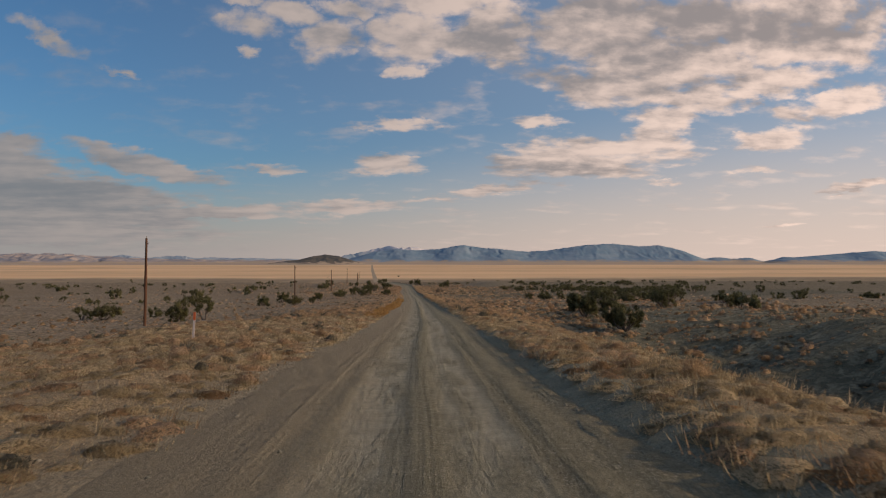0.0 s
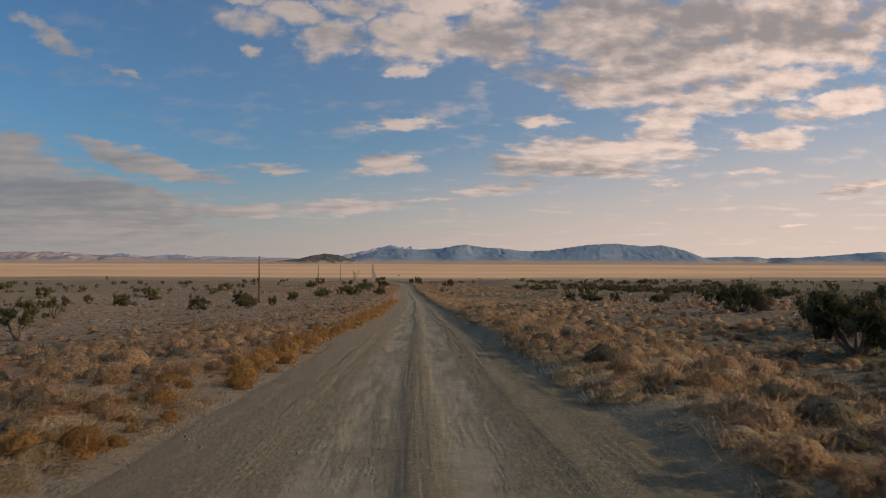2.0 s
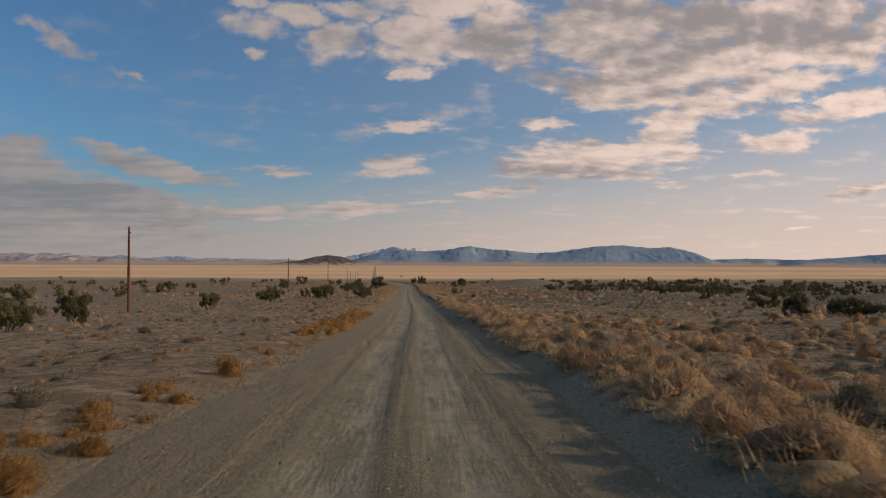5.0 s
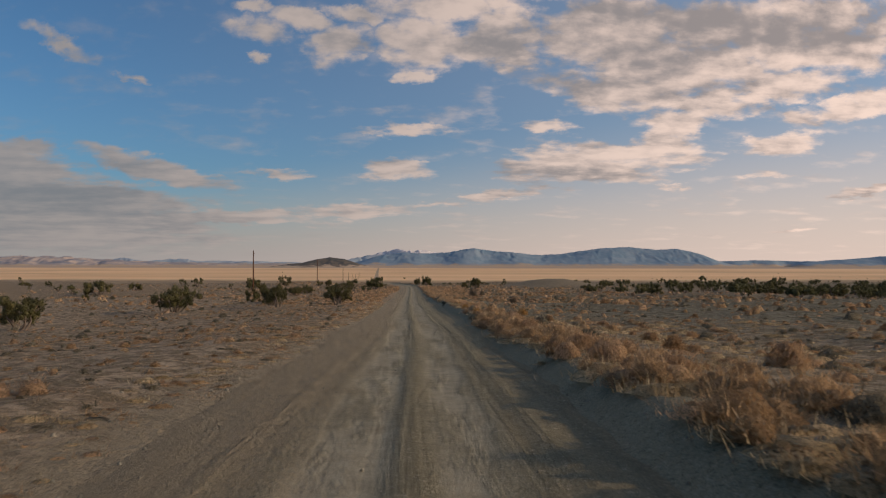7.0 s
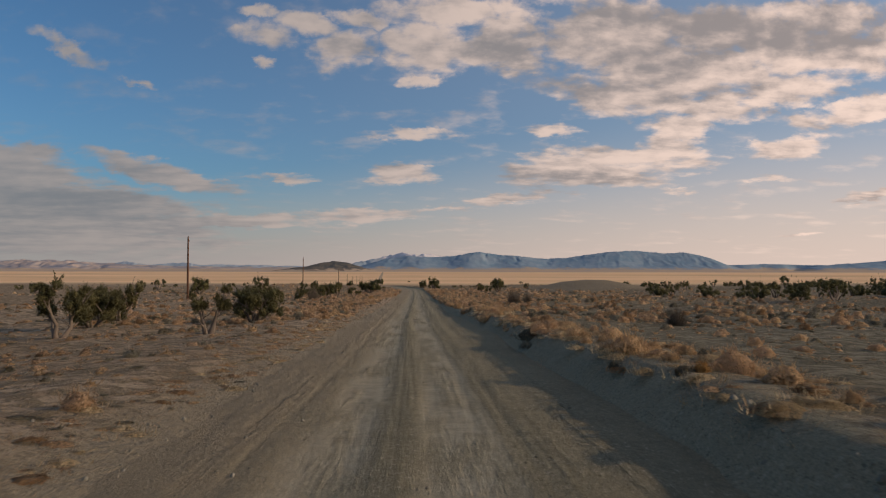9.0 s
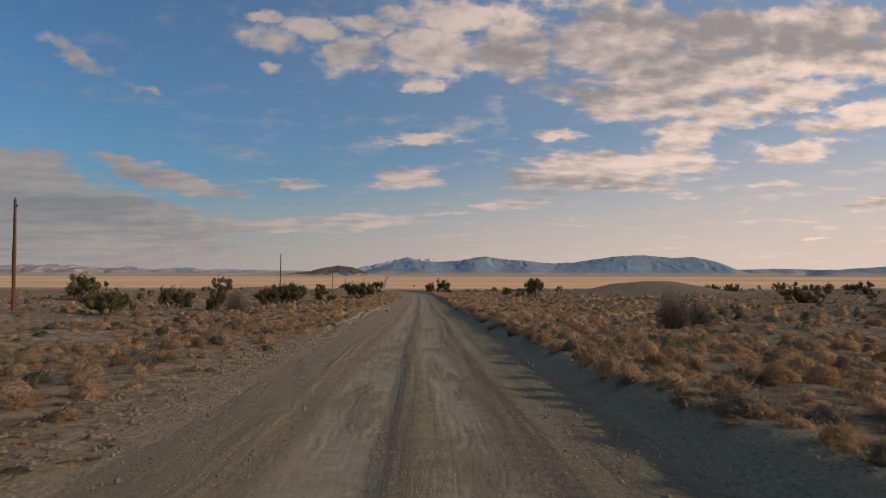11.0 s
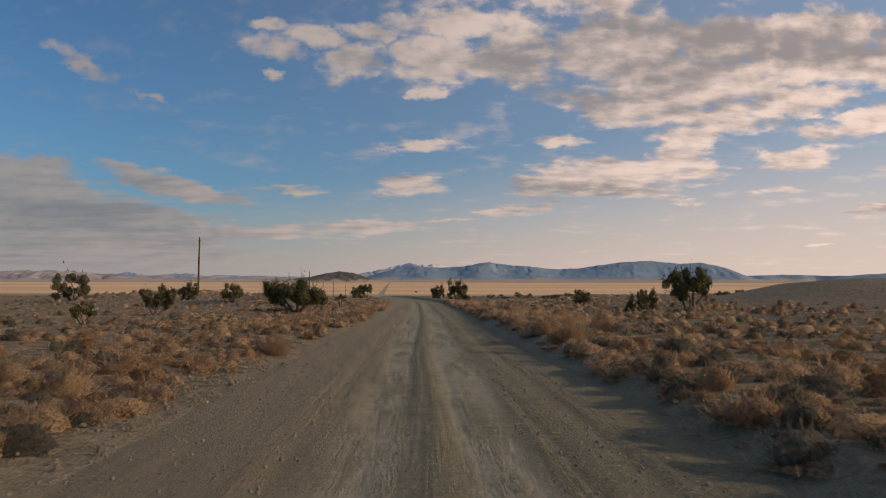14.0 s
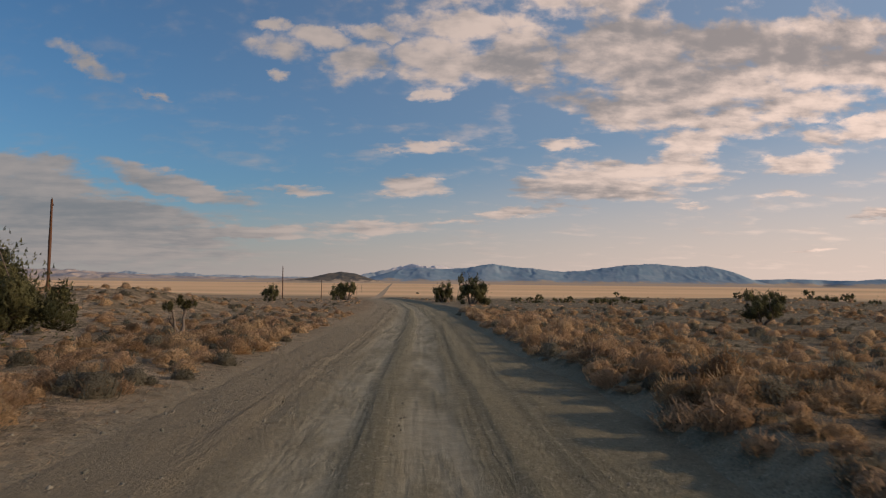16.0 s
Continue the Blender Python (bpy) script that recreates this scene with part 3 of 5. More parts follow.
# ---------------------------------------------------------------- far mountains
def mountains(name, far, deep, skyline, mat, label, foot=-28.0, rugged=0.16, seed=1, step=8.0, ragged=0.03):
    """A range with that skyline: degrees from straight ahead and degrees up, at that distance."""
    az = np.array([p[0] for p in skyline])
    x0, x1 = far * math.tan(radians(az[0])), far * math.tan(radians(az[-1]))
    xs = np.arange(x0, x1, step)
    crest = np.interp(np.degrees(np.arctan(xs / far)), az, [far * math.tan(radians(p[1])) + 1.65 for p in skyline])
    vs = np.concatenate([np.linspace(-1, -0.4, 10)[:-1], np.linspace(-0.4, 0.12, 34)])
    A, B = np.meshgrid(xs, vs)
    back = np.clip(1 - np.abs(B), 0, 1)
    shape = 0.16 * back + 0.84 * np.where(B < 0, smooth(B, -0.42, 0.0) ** 1.3, 1 - smooth(B, 0.0, 0.4))
    drift = A + 25 * waves(A, B * deep, 140, seed + 5)
    spur = [1 - 2 * np.abs(waves(drift, B * deep * 0.35, s, seed + k, 5)) / 1.6 for k, s in enumerate((190, 85, 40))]
    rough = spur[0] * 0.5 + spur[1] * 0.32 + spur[2] * 0.2
    high = np.maximum(crest - foot, 0)[None, :]
    Z = foot - 2 + high * shape * (1 + rugged * rough * np.clip(1.08 - shape, 0, 1) * smooth(shape, 0.05, 0.4)) + high * ragged * rough * shape
    ob = sheet(name, A, far + B * deep + 30 * waves(A, A * 0, 400, seed + 3), Z, mat)
    return tagged(ob, label, "mountain range", kind="structure")


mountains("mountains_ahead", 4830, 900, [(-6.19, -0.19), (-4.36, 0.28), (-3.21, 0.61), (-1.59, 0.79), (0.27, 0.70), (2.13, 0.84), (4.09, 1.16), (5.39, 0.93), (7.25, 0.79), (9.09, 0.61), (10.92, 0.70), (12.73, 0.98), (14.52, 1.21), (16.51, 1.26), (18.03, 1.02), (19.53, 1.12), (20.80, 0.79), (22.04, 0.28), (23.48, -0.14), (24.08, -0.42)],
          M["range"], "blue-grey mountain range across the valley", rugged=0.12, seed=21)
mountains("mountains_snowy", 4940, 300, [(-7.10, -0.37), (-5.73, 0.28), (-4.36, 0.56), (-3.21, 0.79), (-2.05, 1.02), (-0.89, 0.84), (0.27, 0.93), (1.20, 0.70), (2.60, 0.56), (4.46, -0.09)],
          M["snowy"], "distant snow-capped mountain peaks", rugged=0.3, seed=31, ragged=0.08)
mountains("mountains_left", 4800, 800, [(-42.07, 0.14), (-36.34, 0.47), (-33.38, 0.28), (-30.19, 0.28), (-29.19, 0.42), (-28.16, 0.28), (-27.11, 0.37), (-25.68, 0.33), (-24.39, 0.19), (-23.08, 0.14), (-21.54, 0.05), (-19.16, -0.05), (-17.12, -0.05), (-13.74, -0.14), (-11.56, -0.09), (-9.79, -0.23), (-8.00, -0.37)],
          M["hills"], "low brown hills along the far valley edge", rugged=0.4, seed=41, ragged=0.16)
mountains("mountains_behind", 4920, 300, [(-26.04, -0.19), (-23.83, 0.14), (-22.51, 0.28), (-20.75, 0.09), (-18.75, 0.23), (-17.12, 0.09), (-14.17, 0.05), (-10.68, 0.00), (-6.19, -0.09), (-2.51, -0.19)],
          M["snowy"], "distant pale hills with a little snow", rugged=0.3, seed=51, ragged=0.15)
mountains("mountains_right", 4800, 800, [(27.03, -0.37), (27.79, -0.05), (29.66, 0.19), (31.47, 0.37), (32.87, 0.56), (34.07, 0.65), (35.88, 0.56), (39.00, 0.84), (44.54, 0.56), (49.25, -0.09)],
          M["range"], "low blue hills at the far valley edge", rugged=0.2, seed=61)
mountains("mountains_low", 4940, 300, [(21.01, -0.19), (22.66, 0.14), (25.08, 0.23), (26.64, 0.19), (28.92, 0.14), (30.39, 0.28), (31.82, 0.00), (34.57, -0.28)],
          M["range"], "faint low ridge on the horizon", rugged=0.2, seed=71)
mountains("butte", 3700, 330, [(-12.00, -0.37), (-10.68, -0.19), (-9.35, -0.05), (-8.23, 0.23), (-7.28, 0.37), (-6.19, 0.23), (-5.05, -0.14), (-3.67, -0.47), (-2.74, -0.61)],
          M["butte"], "dark volcanic butte standing on the valley floor", rugged=0.15, seed=81)


# ---------------------------------------------------------------- plants
def mesh_of(name, verts, faces, mat, flat=True):
    me = bpy.data.meshes.new(name)
    fill(me, np.asarray(verts, float), np.asarray(faces, int))
    if not flat:
        me.polygons.foreach_set("use_smooth", np.ones(len(me.polygons), bool))
    me.materials.append(mat)
    return me


def blades(g, count, spread, tall, width, lean, base=0.0):
    """Thin leaning blades or twigs that spring from a small base: points and triangles, three points each."""
    a = g.uniform(0, math.tau, count)
    r = spread * np.sqrt(g.uniform(0, 1, count)) * 0.5
    root = np.stack([r * np.cos(a), r * np.sin(a), np.full(count, base)], 1)
    b = a + g.normal(0, 0.6, count)
    out = g.uniform(0.15, 1.0, count) * lean
    high = tall * g.uniform(0.55, 1.0, count) * np.sqrt(np.maximum(1 - 0.55 * (out / max(lean, 1e-6)) ** 2, 0.1))
    tip = root + np.stack([np.cos(b) * out, np.sin(b) * out, high], 1)
    c = g.uniform(0, math.tau, count)
    half = np.stack([np.cos(c), np.sin(c), np.zeros(count)], 1) * (width * g.uniform(0.6, 1.3, count))[:, None]
    v = np.stack([root - half, root + half, tip], 1).reshape(-1, 3)
    return v, np.arange(count * 3).reshape(-1, 3)


def first(count, v, f):
    """The first few of a tuft's blades."""
    return v[:3 * count], f[:count]


def brush(g, stems, flecks, wide, tall, twig, fleck, heart=True):
    """A bush of fine stems that fan out from the root, tufted all over its rounded outline, round a small dense heart."""
    n = stems
    a, s = g.uniform(0, math.tau, n), g.uniform(0.0, 1, n)
    lobes = 0.86 + 0.14 * np.sin(a * 3 + g.uniform(0, 6)) + 0.10 * np.sin(a * 5 + g.uniform(0, 6))
    rr = np.sqrt(1 - s ** 2) * lobes * g.uniform(0.6, 1.0, n)
    tip = np.stack([np.cos(a) * rr * wide / 2, np.sin(a) * rr * wide / 2, (0.10 + 0.90 * s) * tall * g.uniform(0.72, 1.0, n)], 1)
    root = tip * np.array([0.4, 0.4, 0.0]) * g.uniform(0.3, 1.2, n)[:, None]
    c = g.uniform(0, math.tau, n)
    half = np.stack([np.cos(c), np.sin(c), np.zeros(n)], 1) * (twig * g.uniform(0.6, 1.4, n))[:, None]
    v1 = np.stack([root - half, root + half, tip * 0.97], 1).reshape(-1, 3)
    m = flecks
    k = g.integers(0, n, m)
    p = tip[k] * g.uniform(0.5, 0.98, m)[:, None] + g.normal(0, 0.01 * wide, (m, 3))
    p[:, 2] = np.maximum(p[:, 2], 0.02)
    way = tip[k] / wide + g.normal(0, 0.5, (m, 3))
    way[:, 2] = np.abs(way[:, 2]) + 0.3
    way /= np.linalg.norm(way, axis=1)[:, None]
    across = np.cross(way, g.normal(0, 1, (m, 3)))
    across /= np.linalg.norm(across, axis=1)[:, None]
    size = fleck * g.uniform(0.5, 1.4, m)[:, None]
    v2 = np.stack([p - way * size - across * size * 0.36, p - way * size + across * size * 0.36, p + way * size], 1).reshape(-1, 3)
    vv = np.concatenate([v1, v2])
    ff = np.arange(len(vv)).reshape(-1, 3)
    if not heart:
        return vv, ff
    seg = 6
    ring = np.arange(seg) * math.tau / seg
    core = [(math.cos(q) * r * wide * 0.30 * e, math.sin(q) * r * wide * 0.30 * e, h * tall * 0.58 * e)
            for r, h in ((1.0, 0.0), (0.8, 0.6)) for q, e in zip(ring, g.uniform(0.75, 1.15, seg))] + [(0, 0, tall * 0.6)]
    cf = []
    for q in range(seg):
        r = (q + 1) % seg
        cf += [(q, r, r + seg), (q, r + seg, q + seg), (seg + q, seg + r, 2 * seg)]
    return np.concatenate([vv, core]), np.concatenate([ff, np.array(cf) + len(vv)])


def dome(g, tips, segs, rings, wide, tall, fleck, upright=0.35, thick=0.2, full=0.86, deep=0.22, shells=2):
    """A dense rounded bush: a close-grown lobed body with soft tips all over its outline."""
    ph = g.uniform(0, 6, 3)

    def lobed(a, s):
        return 0.86 + 0.12 * np.sin(a * 3 + ph[0]) + 0.09 * np.sin(a * 5 + ph[1] + s * 3) + 0.06 * np.sin(s * 9 + a * 2 + ph[2])

    a, s = g.uniform(0, math.tau, tips), g.uniform(0.0, 1.0, tips) ** 0.9
    r = np.sqrt(np.maximum(1 - s ** 2.2, 0)) * lobed(a, s)
    unit = np.stack([np.cos(a) * r, np.sin(a) * r, s * (0.86 + 0.14 * lobed(a, s))], 1) * (1.03 - deep * g.uniform(0, 1, tips) ** 1.4)[:, None]
    p = unit * np.array([wide / 2, wide / 2, tall])
    p[:, 2] = np.maximum(p[:, 2], 0.02)
    way = unit + g.normal(0, 0.34, (tips, 3))
    way[:, 2] += upright
    way /= np.linalg.norm(way, axis=1)[:, None]
    across = np.cross(way, g.normal(0, 1, (tips, 3)))
    across /= np.linalg.norm(across, axis=1)[:, None] + 1e-9
    ln = fleck * g.uniform(0.55, 1.5, tips)[:, None]
    vv = np.stack([p - way * ln * 0.7 - across * ln * thick, p - way * ln * 0.7 + across * ln * thick, p + way * ln], 1).reshape(-1, 3)
    ff = np.arange(len(vv)).reshape(-1, 3)
    # the close-grown body under the tips: lobed, open shells of twigs, one inside the other
    made = [(vv, ff)]
    ring = np.arange(segs) * math.tau / segs
    for size in ((full, 0.70 * full) if shells == 2 else (full,)):
        body, cf = [], []
        for k, h in enumerate(np.linspace(0.0, 0.88, rings)):
            q = ring + (k % 2) * math.pi / segs
            rr = math.sqrt(1 - h ** 2.2) * lobed(q, h) * size * g.uniform(0.80, 1.16, segs)
            body.append(np.stack([np.cos(q) * rr * wide / 2, np.sin(q) * rr * wide / 2, np.full(segs, h * tall * size) * g.uniform(0.78, 1.2, segs)], 1))
        body = np.concatenate(body + [np.array([[0, 0, tall * size * 0.97]])])
        for k in range(rings - 1):
            for q in range(segs):
                r_ = (q + 1) % segs
                cf += [(k * segs + q, k * segs + r_, (k + 1) * segs + r_), (k * segs + q, (k + 1) * segs + r_, (k + 1) * segs + q)]
        cf += [((rings - 1) * segs + q, (rings - 1) * segs + (q + 1) % segs, rings * segs) for q in range(segs)]
        made.append((body, np.array(cf)))
    return merge(made)


def strew(name, kinds, x, y, scale, mat, label, category, sink=0.02, tall=None, flat=True):
    """Many plants as one mesh: each place takes one of the shapes, turned and sized."""
    g = np.random.default_rng(len(x) + 5)
    pick, turn = g.integers(0, len(kinds), len(x)), g.uniform(0, math.tau, len(x))
    z = land(x, y) - sink
    up = scale if tall is None else tall
    V, F, base = [], [], 0
    for k, kind in enumerate(kinds):
        v, f = kind
        i = np.nonzero(pick == k)[0]
        if not len(i):
            continue
        c, s = np.cos(turn[i])[:, None], np.sin(turn[i])[:, None]
        px = (v[:, 0] * c - v[:, 1] * s) * scale[i, None] + x[i, None]
        py = (v[:, 0] * s + v[:, 1] * c) * scale[i, None] + y[i, None]
        pz = v[None, :, 2] * up[i, None] + z[i, None]
        V.append(np.stack([px, py, pz], -1).reshape(-1, 3))
        F.append((f[None] + (np.arange(len(i)) * len(v))[:, None, None]).reshape(-1, 3) + base)
        base += len(V[-1])
    ob = new(name, mesh_of(name, np.concatenate(V), np.concatenate(F), mat, flat))
    return tagged(ob, label, category, kind="stuff")


def tube(points, radii, sides=6, seed=0):
    """A tapering limb along points."""
    pts = np.asarray(points, float)
    n = len(pts)
    way = np.gradient(pts, axis=0)
    way /= np.linalg.norm(way, axis=1)[:, None] + 1e-9
    ref = np.array([0.31, 0.95, 0.07])
    s = np.cross(way, ref)
    s /= np.linalg.norm(s, axis=1)[:, None] + 1e-9
    t = np.cross(way, s)
    a = np.arange(sides) * math.tau / sides
    g = np.random.default_rng(seed)
    r = np.asarray(radii)[:, None] * (1 + 0.15 * g.normal(0, 1, (n, sides)))
    v = pts[:, None] + r[..., None] * (np.cos(a)[None, :, None] * s[:, None] + np.sin(a)[None, :, None] * t[:, None])
    f = []
    for i in range(n - 1):
        for j in range(sides):
            k = (j + 1) % sides
            f += [(i * sides + j, i * sides + k, (i + 1) * sides + k), (i * sides + j, (i + 1) * sides + k, (i + 1) * sides + j)]
    return v.reshape(-1, 3), np.array(f)


def merge(pieces):
    V, F, base = [], [], 0
    for v, f in pieces:
        V.append(v)
        F.append(f + base)
        base += len(v)
    return np.concatenate(V), np.concatenate(F)


_t = (1 + math.sqrt(5)) / 2
ICO_V = np.array([(-1, _t, 0), (1, _t, 0), (-1, -_t, 0), (1, -_t, 0), (0, -1, _t), (0, 1, _t), (0, -1, -_t), (0, 1, -_t), (_t, 0, -1), (_t, 0, 1), (-_t, 0, -1), (-_t, 0, 1)]) / math.hypot(1, _t)
ICO_F = np.array([(0, 11, 5), (0, 5, 1), (0, 1, 7), (0, 7, 10), (0, 10, 11), (1, 5, 9), (5, 11, 4), (11, 10, 2), (10, 7, 6), (7, 1, 8),
                  (3, 9, 4), (3, 4, 2), (3, 2, 6), (3, 6, 8), (3, 8, 9), (4, 9, 5), (2, 4, 11), (6, 2, 10), (8, 6, 7), (9, 8, 1)])


def juniper_form(seed, wide, tall, stems, clumps, leaves, leaf, bare=0.0, low=0.12, sides=6, puff=1.0):
    """Trunk and crown of a desert juniper: splayed bare stems that carry many separate clumps of foliage."""
    g = np.random.default_rng(seed)
    limbs, ends = [], []
    for k in range(stems):
        a = math.tau * (k + g.uniform(-0.3, 0.3)) / stems
        reach, top = wide * g.uniform(0.22, 0.42), tall * g.uniform(0.5, 0.8)
        s = np.linspace(0, 1, 6)
        bend = g.normal(0, 0.05 * wide, (6, 2)) * s[:, None]
        line = np.stack([np.cos(a) * reach * s ** 0.8 + bend[:, 0], np.sin(a) * reach * s ** 0.8 + bend[:, 1], -0.15 + (top + 0.15) * s ** 1.15], 1)
        limbs.append(tube(line, np.interp(s, [0, 0.25, 1], [0.085 + 0.04 * tall, 0.05 + 0.02 * tall, 0.02]), sides, seed + k))
        ends.append(line)
        for b in range(3 if sides > 3 else 1):
            i = g.integers(2, 5)
            d = a + g.normal(0, 0.9)
            r2 = wide * g.uniform(0.12, 0.26)
            q = np.linspace(0, 1, 4)
            twig = line[i] + np.stack([np.cos(d) * r2 * q, np.sin(d) * r2 * q, tall * g.uniform(0.05, 0.28) * q], 1)
            limbs.append(tube(twig, np.interp(q, [0, 1], [0.06, 0.014]), max(3, sides - 2), seed + 9 * b))
            ends.append(twig)
    # dead grey sticks
    for b in range(int(9 * bare + 4.5) if sides > 4 else 0):
        line = ends[g.integers(0, len(ends))]
        p = line[g.integers(1, len(line) - 1)]
        q = np.linspace(0, 1, 4)
        d = g.normal(0, 1, 3)
        d[2] = abs(d[2]) + 0.4
        d = d / np.linalg.norm(d) * wide * g.uniform(0.14, 0.34)
        limbs.append(tube(p + q[:, None] * d + g.normal(0, 0.03, (4, 3)) * q[:, None], np.interp(q, [0, 1], [0.025, 0.006]), 4, b))
    V, N, cores = [], [], []
    for c in range(clumps):
        if c % 4 != 3:
            line = ends[c % len(ends)]
            mid = line[-1 - (c // len(ends)) % 2] + g.normal(0, 0.045 * wide, 3)
        else:
            a, s = g.uniform(0, math.tau), g.uniform(0.0, 1.0)
            r = math.sqrt(1 - s * s) * wide * 0.5 * g.uniform(0.45, 0.85)
            mid = np.array([math.cos(a) * r, math.sin(a) * r, tall * (low + (0.85 - low) * s * g.uniform(0.75, 1.05))])
        mid[2] = np.clip(mid[2], low * tall + 0.1, tall * 0.9)
        size = wide * g.uniform(0.048, 0.112) * puff
        cores.append((ICO_V * g.uniform(0.5, 0.92, (12, 1)) * size * np.array([1, 1, 1.1]) + mid, ICO_F))
        d = g.normal(0, 1, (leaves, 3))
        d /= np.linalg.norm(d, axis=1)[:, None]
        p = mid + d * size * np.array([1, 1, g.uniform(0.85, 1.5)]) * (0.45 + 0.7 * g.uniform(0, 1, leaves) ** 1.2)[:, None]
        # upright sprays past the outline
        lift = np.nonzero(g.uniform(0, 1, leaves) < 0.2)[0]
        spray = g.normal(0, 0.45, (3, 3)) + np.array([0, 0, 1.0])
        pick = spray[g.integers(0, 3, len(lift))]
        p[lift] = mid + pick * (size * (0.5 + 0.78 * g.uniform(0, 1, len(lift)) ** 1.5))[:, None] + g.normal(0, 0.09 * size, (len(lift), 3))
        d[lift] = pick * 1.5
        V.append(p)
        N.append(d)
    P, D = np.concatenate(V), np.concatenate(N)
    P = P[P[:, 2] > 0.04]
    D = D[:len(P)]
    n = len(P)
    way = D + g.normal(0, 0.7, (n, 3))
    way[:, 2] += 0.5
    way /= np.linalg.norm(way, axis=1)[:, None]
    side_ = np.cross(way, g.normal(0, 1, (n, 3)))
    side_ /= np.linalg.norm(side_, axis=1)[:, None] + 1e-9
    sz = leaf * g.uniform(0.6, 1.5, n)[:, None]
    v = np.stack([P - way * sz * 0.6 - side_ * sz * 0.4, P - way * sz * 0.6 + side_ * sz * 0.4, P + way * sz], 1).reshape(-1, 3)
    f = np.arange(n * 3).reshape(-1, 3)
    return merge(limbs), merge([(v, f)] + cores)


def juniper(seed, wide, tall, stems, clumps, leaves, leaf, bare=0.0, low=0.12, sides=6, puff=1.0):
    (tv, tf), (cv, cf) = juniper_form(seed, wide, tall, stems, clumps, leaves, leaf, bare, low, sides, puff)
    return (mesh_of("trunk", tv, tf, M["bark"], False), mesh_of("crown", cv, cf, M["leaf"]))


def plant_tree(forms, x, y, size, turn, label, group, tall=1.0, name="juniper_tree"):
    top = new(name)
    for nm, me in zip(("trunk", "crown"), forms):
        o = new(nm, me)
        o.parent = top
    top.matrix_basis = Matrix.LocRotScale((x, y, float(land(x, y)) - 0.05), Euler((0, 0, turn)), (size, size, size * tall))
    return tagged(top, label, "juniper tree", group)


SHAPES = ((101, 4.4, 2.8, 6, 50, 1.0, 0.22, 1.15), (102, 4.0, 3.2, 5, 48, 0.6, 0.26, 1.15), (103, 3.2, 2.6, 4, 40, 0.3, 0.04, 1.4),
          (104, 5.2, 2.5, 8, 60, 1.0, 0.34, 1.1), (105, 2.4, 2.3, 3, 30, 0.2, 0.06, 1.45), (106, 1.7, 2.3, 2, 14, 2.0, 0.46, 1.5),
          (107, 2.6, 2.9, 3, 26, 2.0, 0.42, 1.35), (108, 2.6, 2.6, 3, 22, 0.5, 0.36, 1.3), (109, 4.6, 3.3, 8, 60, 0.2, 0.06, 1.2), (110, 1.5, 2.1, 2, 12, 1.0, 0.60, 1.5))
near_forms = [juniper(s, w, h, k, c, 200, 0.075 if w > 2 else 0.06, bare, low, 6, puff) for s, w, h, k, c, bare, low, puff in SHAPES]
mid_forms = [juniper(s, w, h, k, c, 50, 0.12, bare, low, 5, puff) for s, w, h, k, c, bare, low, puff in SHAPES]
far_forms = [juniper(201, 3.6, 2.6, 4, 20, 14, 0.15, 0.0, 0.02, 3, 1.6), juniper(202, 3.0, 2.9, 4, 18, 14, 0.15, 0.0, 0.02, 3, 1.6),
             juniper(203, 4.6, 2.2, 5, 22, 14, 0.16, 0.0, 0.02, 3, 1.5), juniper(204, 2.4, 2.2, 3, 14, 14, 0.14, 0.0, 0.02, 3, 1.7)]

# junipers beside the road: x, y, form, size, turn
BIG = "dark olive juniper with splayed bare grey stems on dry ground"
ROUND = "rounded dark green juniper growing low on sparse desert ground"


def stand(label, *places):
    for x, y, form, size, turn in places:
        plant_tree((near_forms if abs(x - road_x(y)) < 18 and y < 440 else mid_forms)[form], x, y, size, turn, label, "junipers along the road")


stand(ROUND, (-45.8, 104.6, 3, 0.9, 0), (-40, 109, 4, 0.9, 1), (-28.9, 86.1, 2, 1.05, 2), (-28.4, 95.4, 6, 1.15, 3), (-52.7, 171.3, 2, 1.2, 1),
      (-31.8, 147.7, 2, 0.95, 0.5), (-27.5, 160.9, 0, 0.85, 1.2), (-24.0, 163, 4, 0.8, 2.2), (-34.5, 184, 2, 1.2, 0.3), (-28.9, 211.2, 1, 0.92, 2.0))
stand(BIG, (-24.6, 231, 0, 1.0, 1.0), (-15.7, 237.3, 6, 0.92, 0.4), (-18.2, 245.6, 0, 0.82, 2.4), (-19.4, 251.5, 1, 0.78, 4.0), (-22.5, 254, 4, 0.9, 1.0),
      (-9.1, 236.0, 5, 1.05, 2.9), (-10.1, 247.7, 0, 0.78, 1.1),
      (-20.8, 338.9, 0, 0.8, 2.0), (-23.4, 354.0, 1, 0.84, 5.0), (-20.7, 350.0, 0, 0.98, 0.6), (-25.6, 358.0, 3, 0.7, 1.0), (-17.6, 342.0, 5, 0.95, 0.3), (-26.0, 375.0, 7, 0.75, 1.3), (-14.5, 340.7, 7, 0.86, 0.2), (-15.8, 394.0, 3, 1.16, 3.3), (-26.0, 408.5, 0, 0.75, 1.7))
stand(ROUND, (-27.2, 312.0, 3, 0.78, 1.0), (-26.5, 323.8, 7, 0.95, 0.4), (-28.0, 330.6, 2, 0.9, 0), (-43.4, 340.4, 0, 1.1, 2), (-27.3, 390, 1, 0.8, 1), (-34.7, 419, 2, 1.0, 2), (-38.5, 421, 4, 1.0, 0), (-22.4, 523, 1, 1.3, 3),
      (-27, 540, 2, 1.4, 1), (-33, 500, 2, 1.2, 2), (-20.5, 318, 4, 0.9, 5), (-53, 392, 2, 1.15, 1))
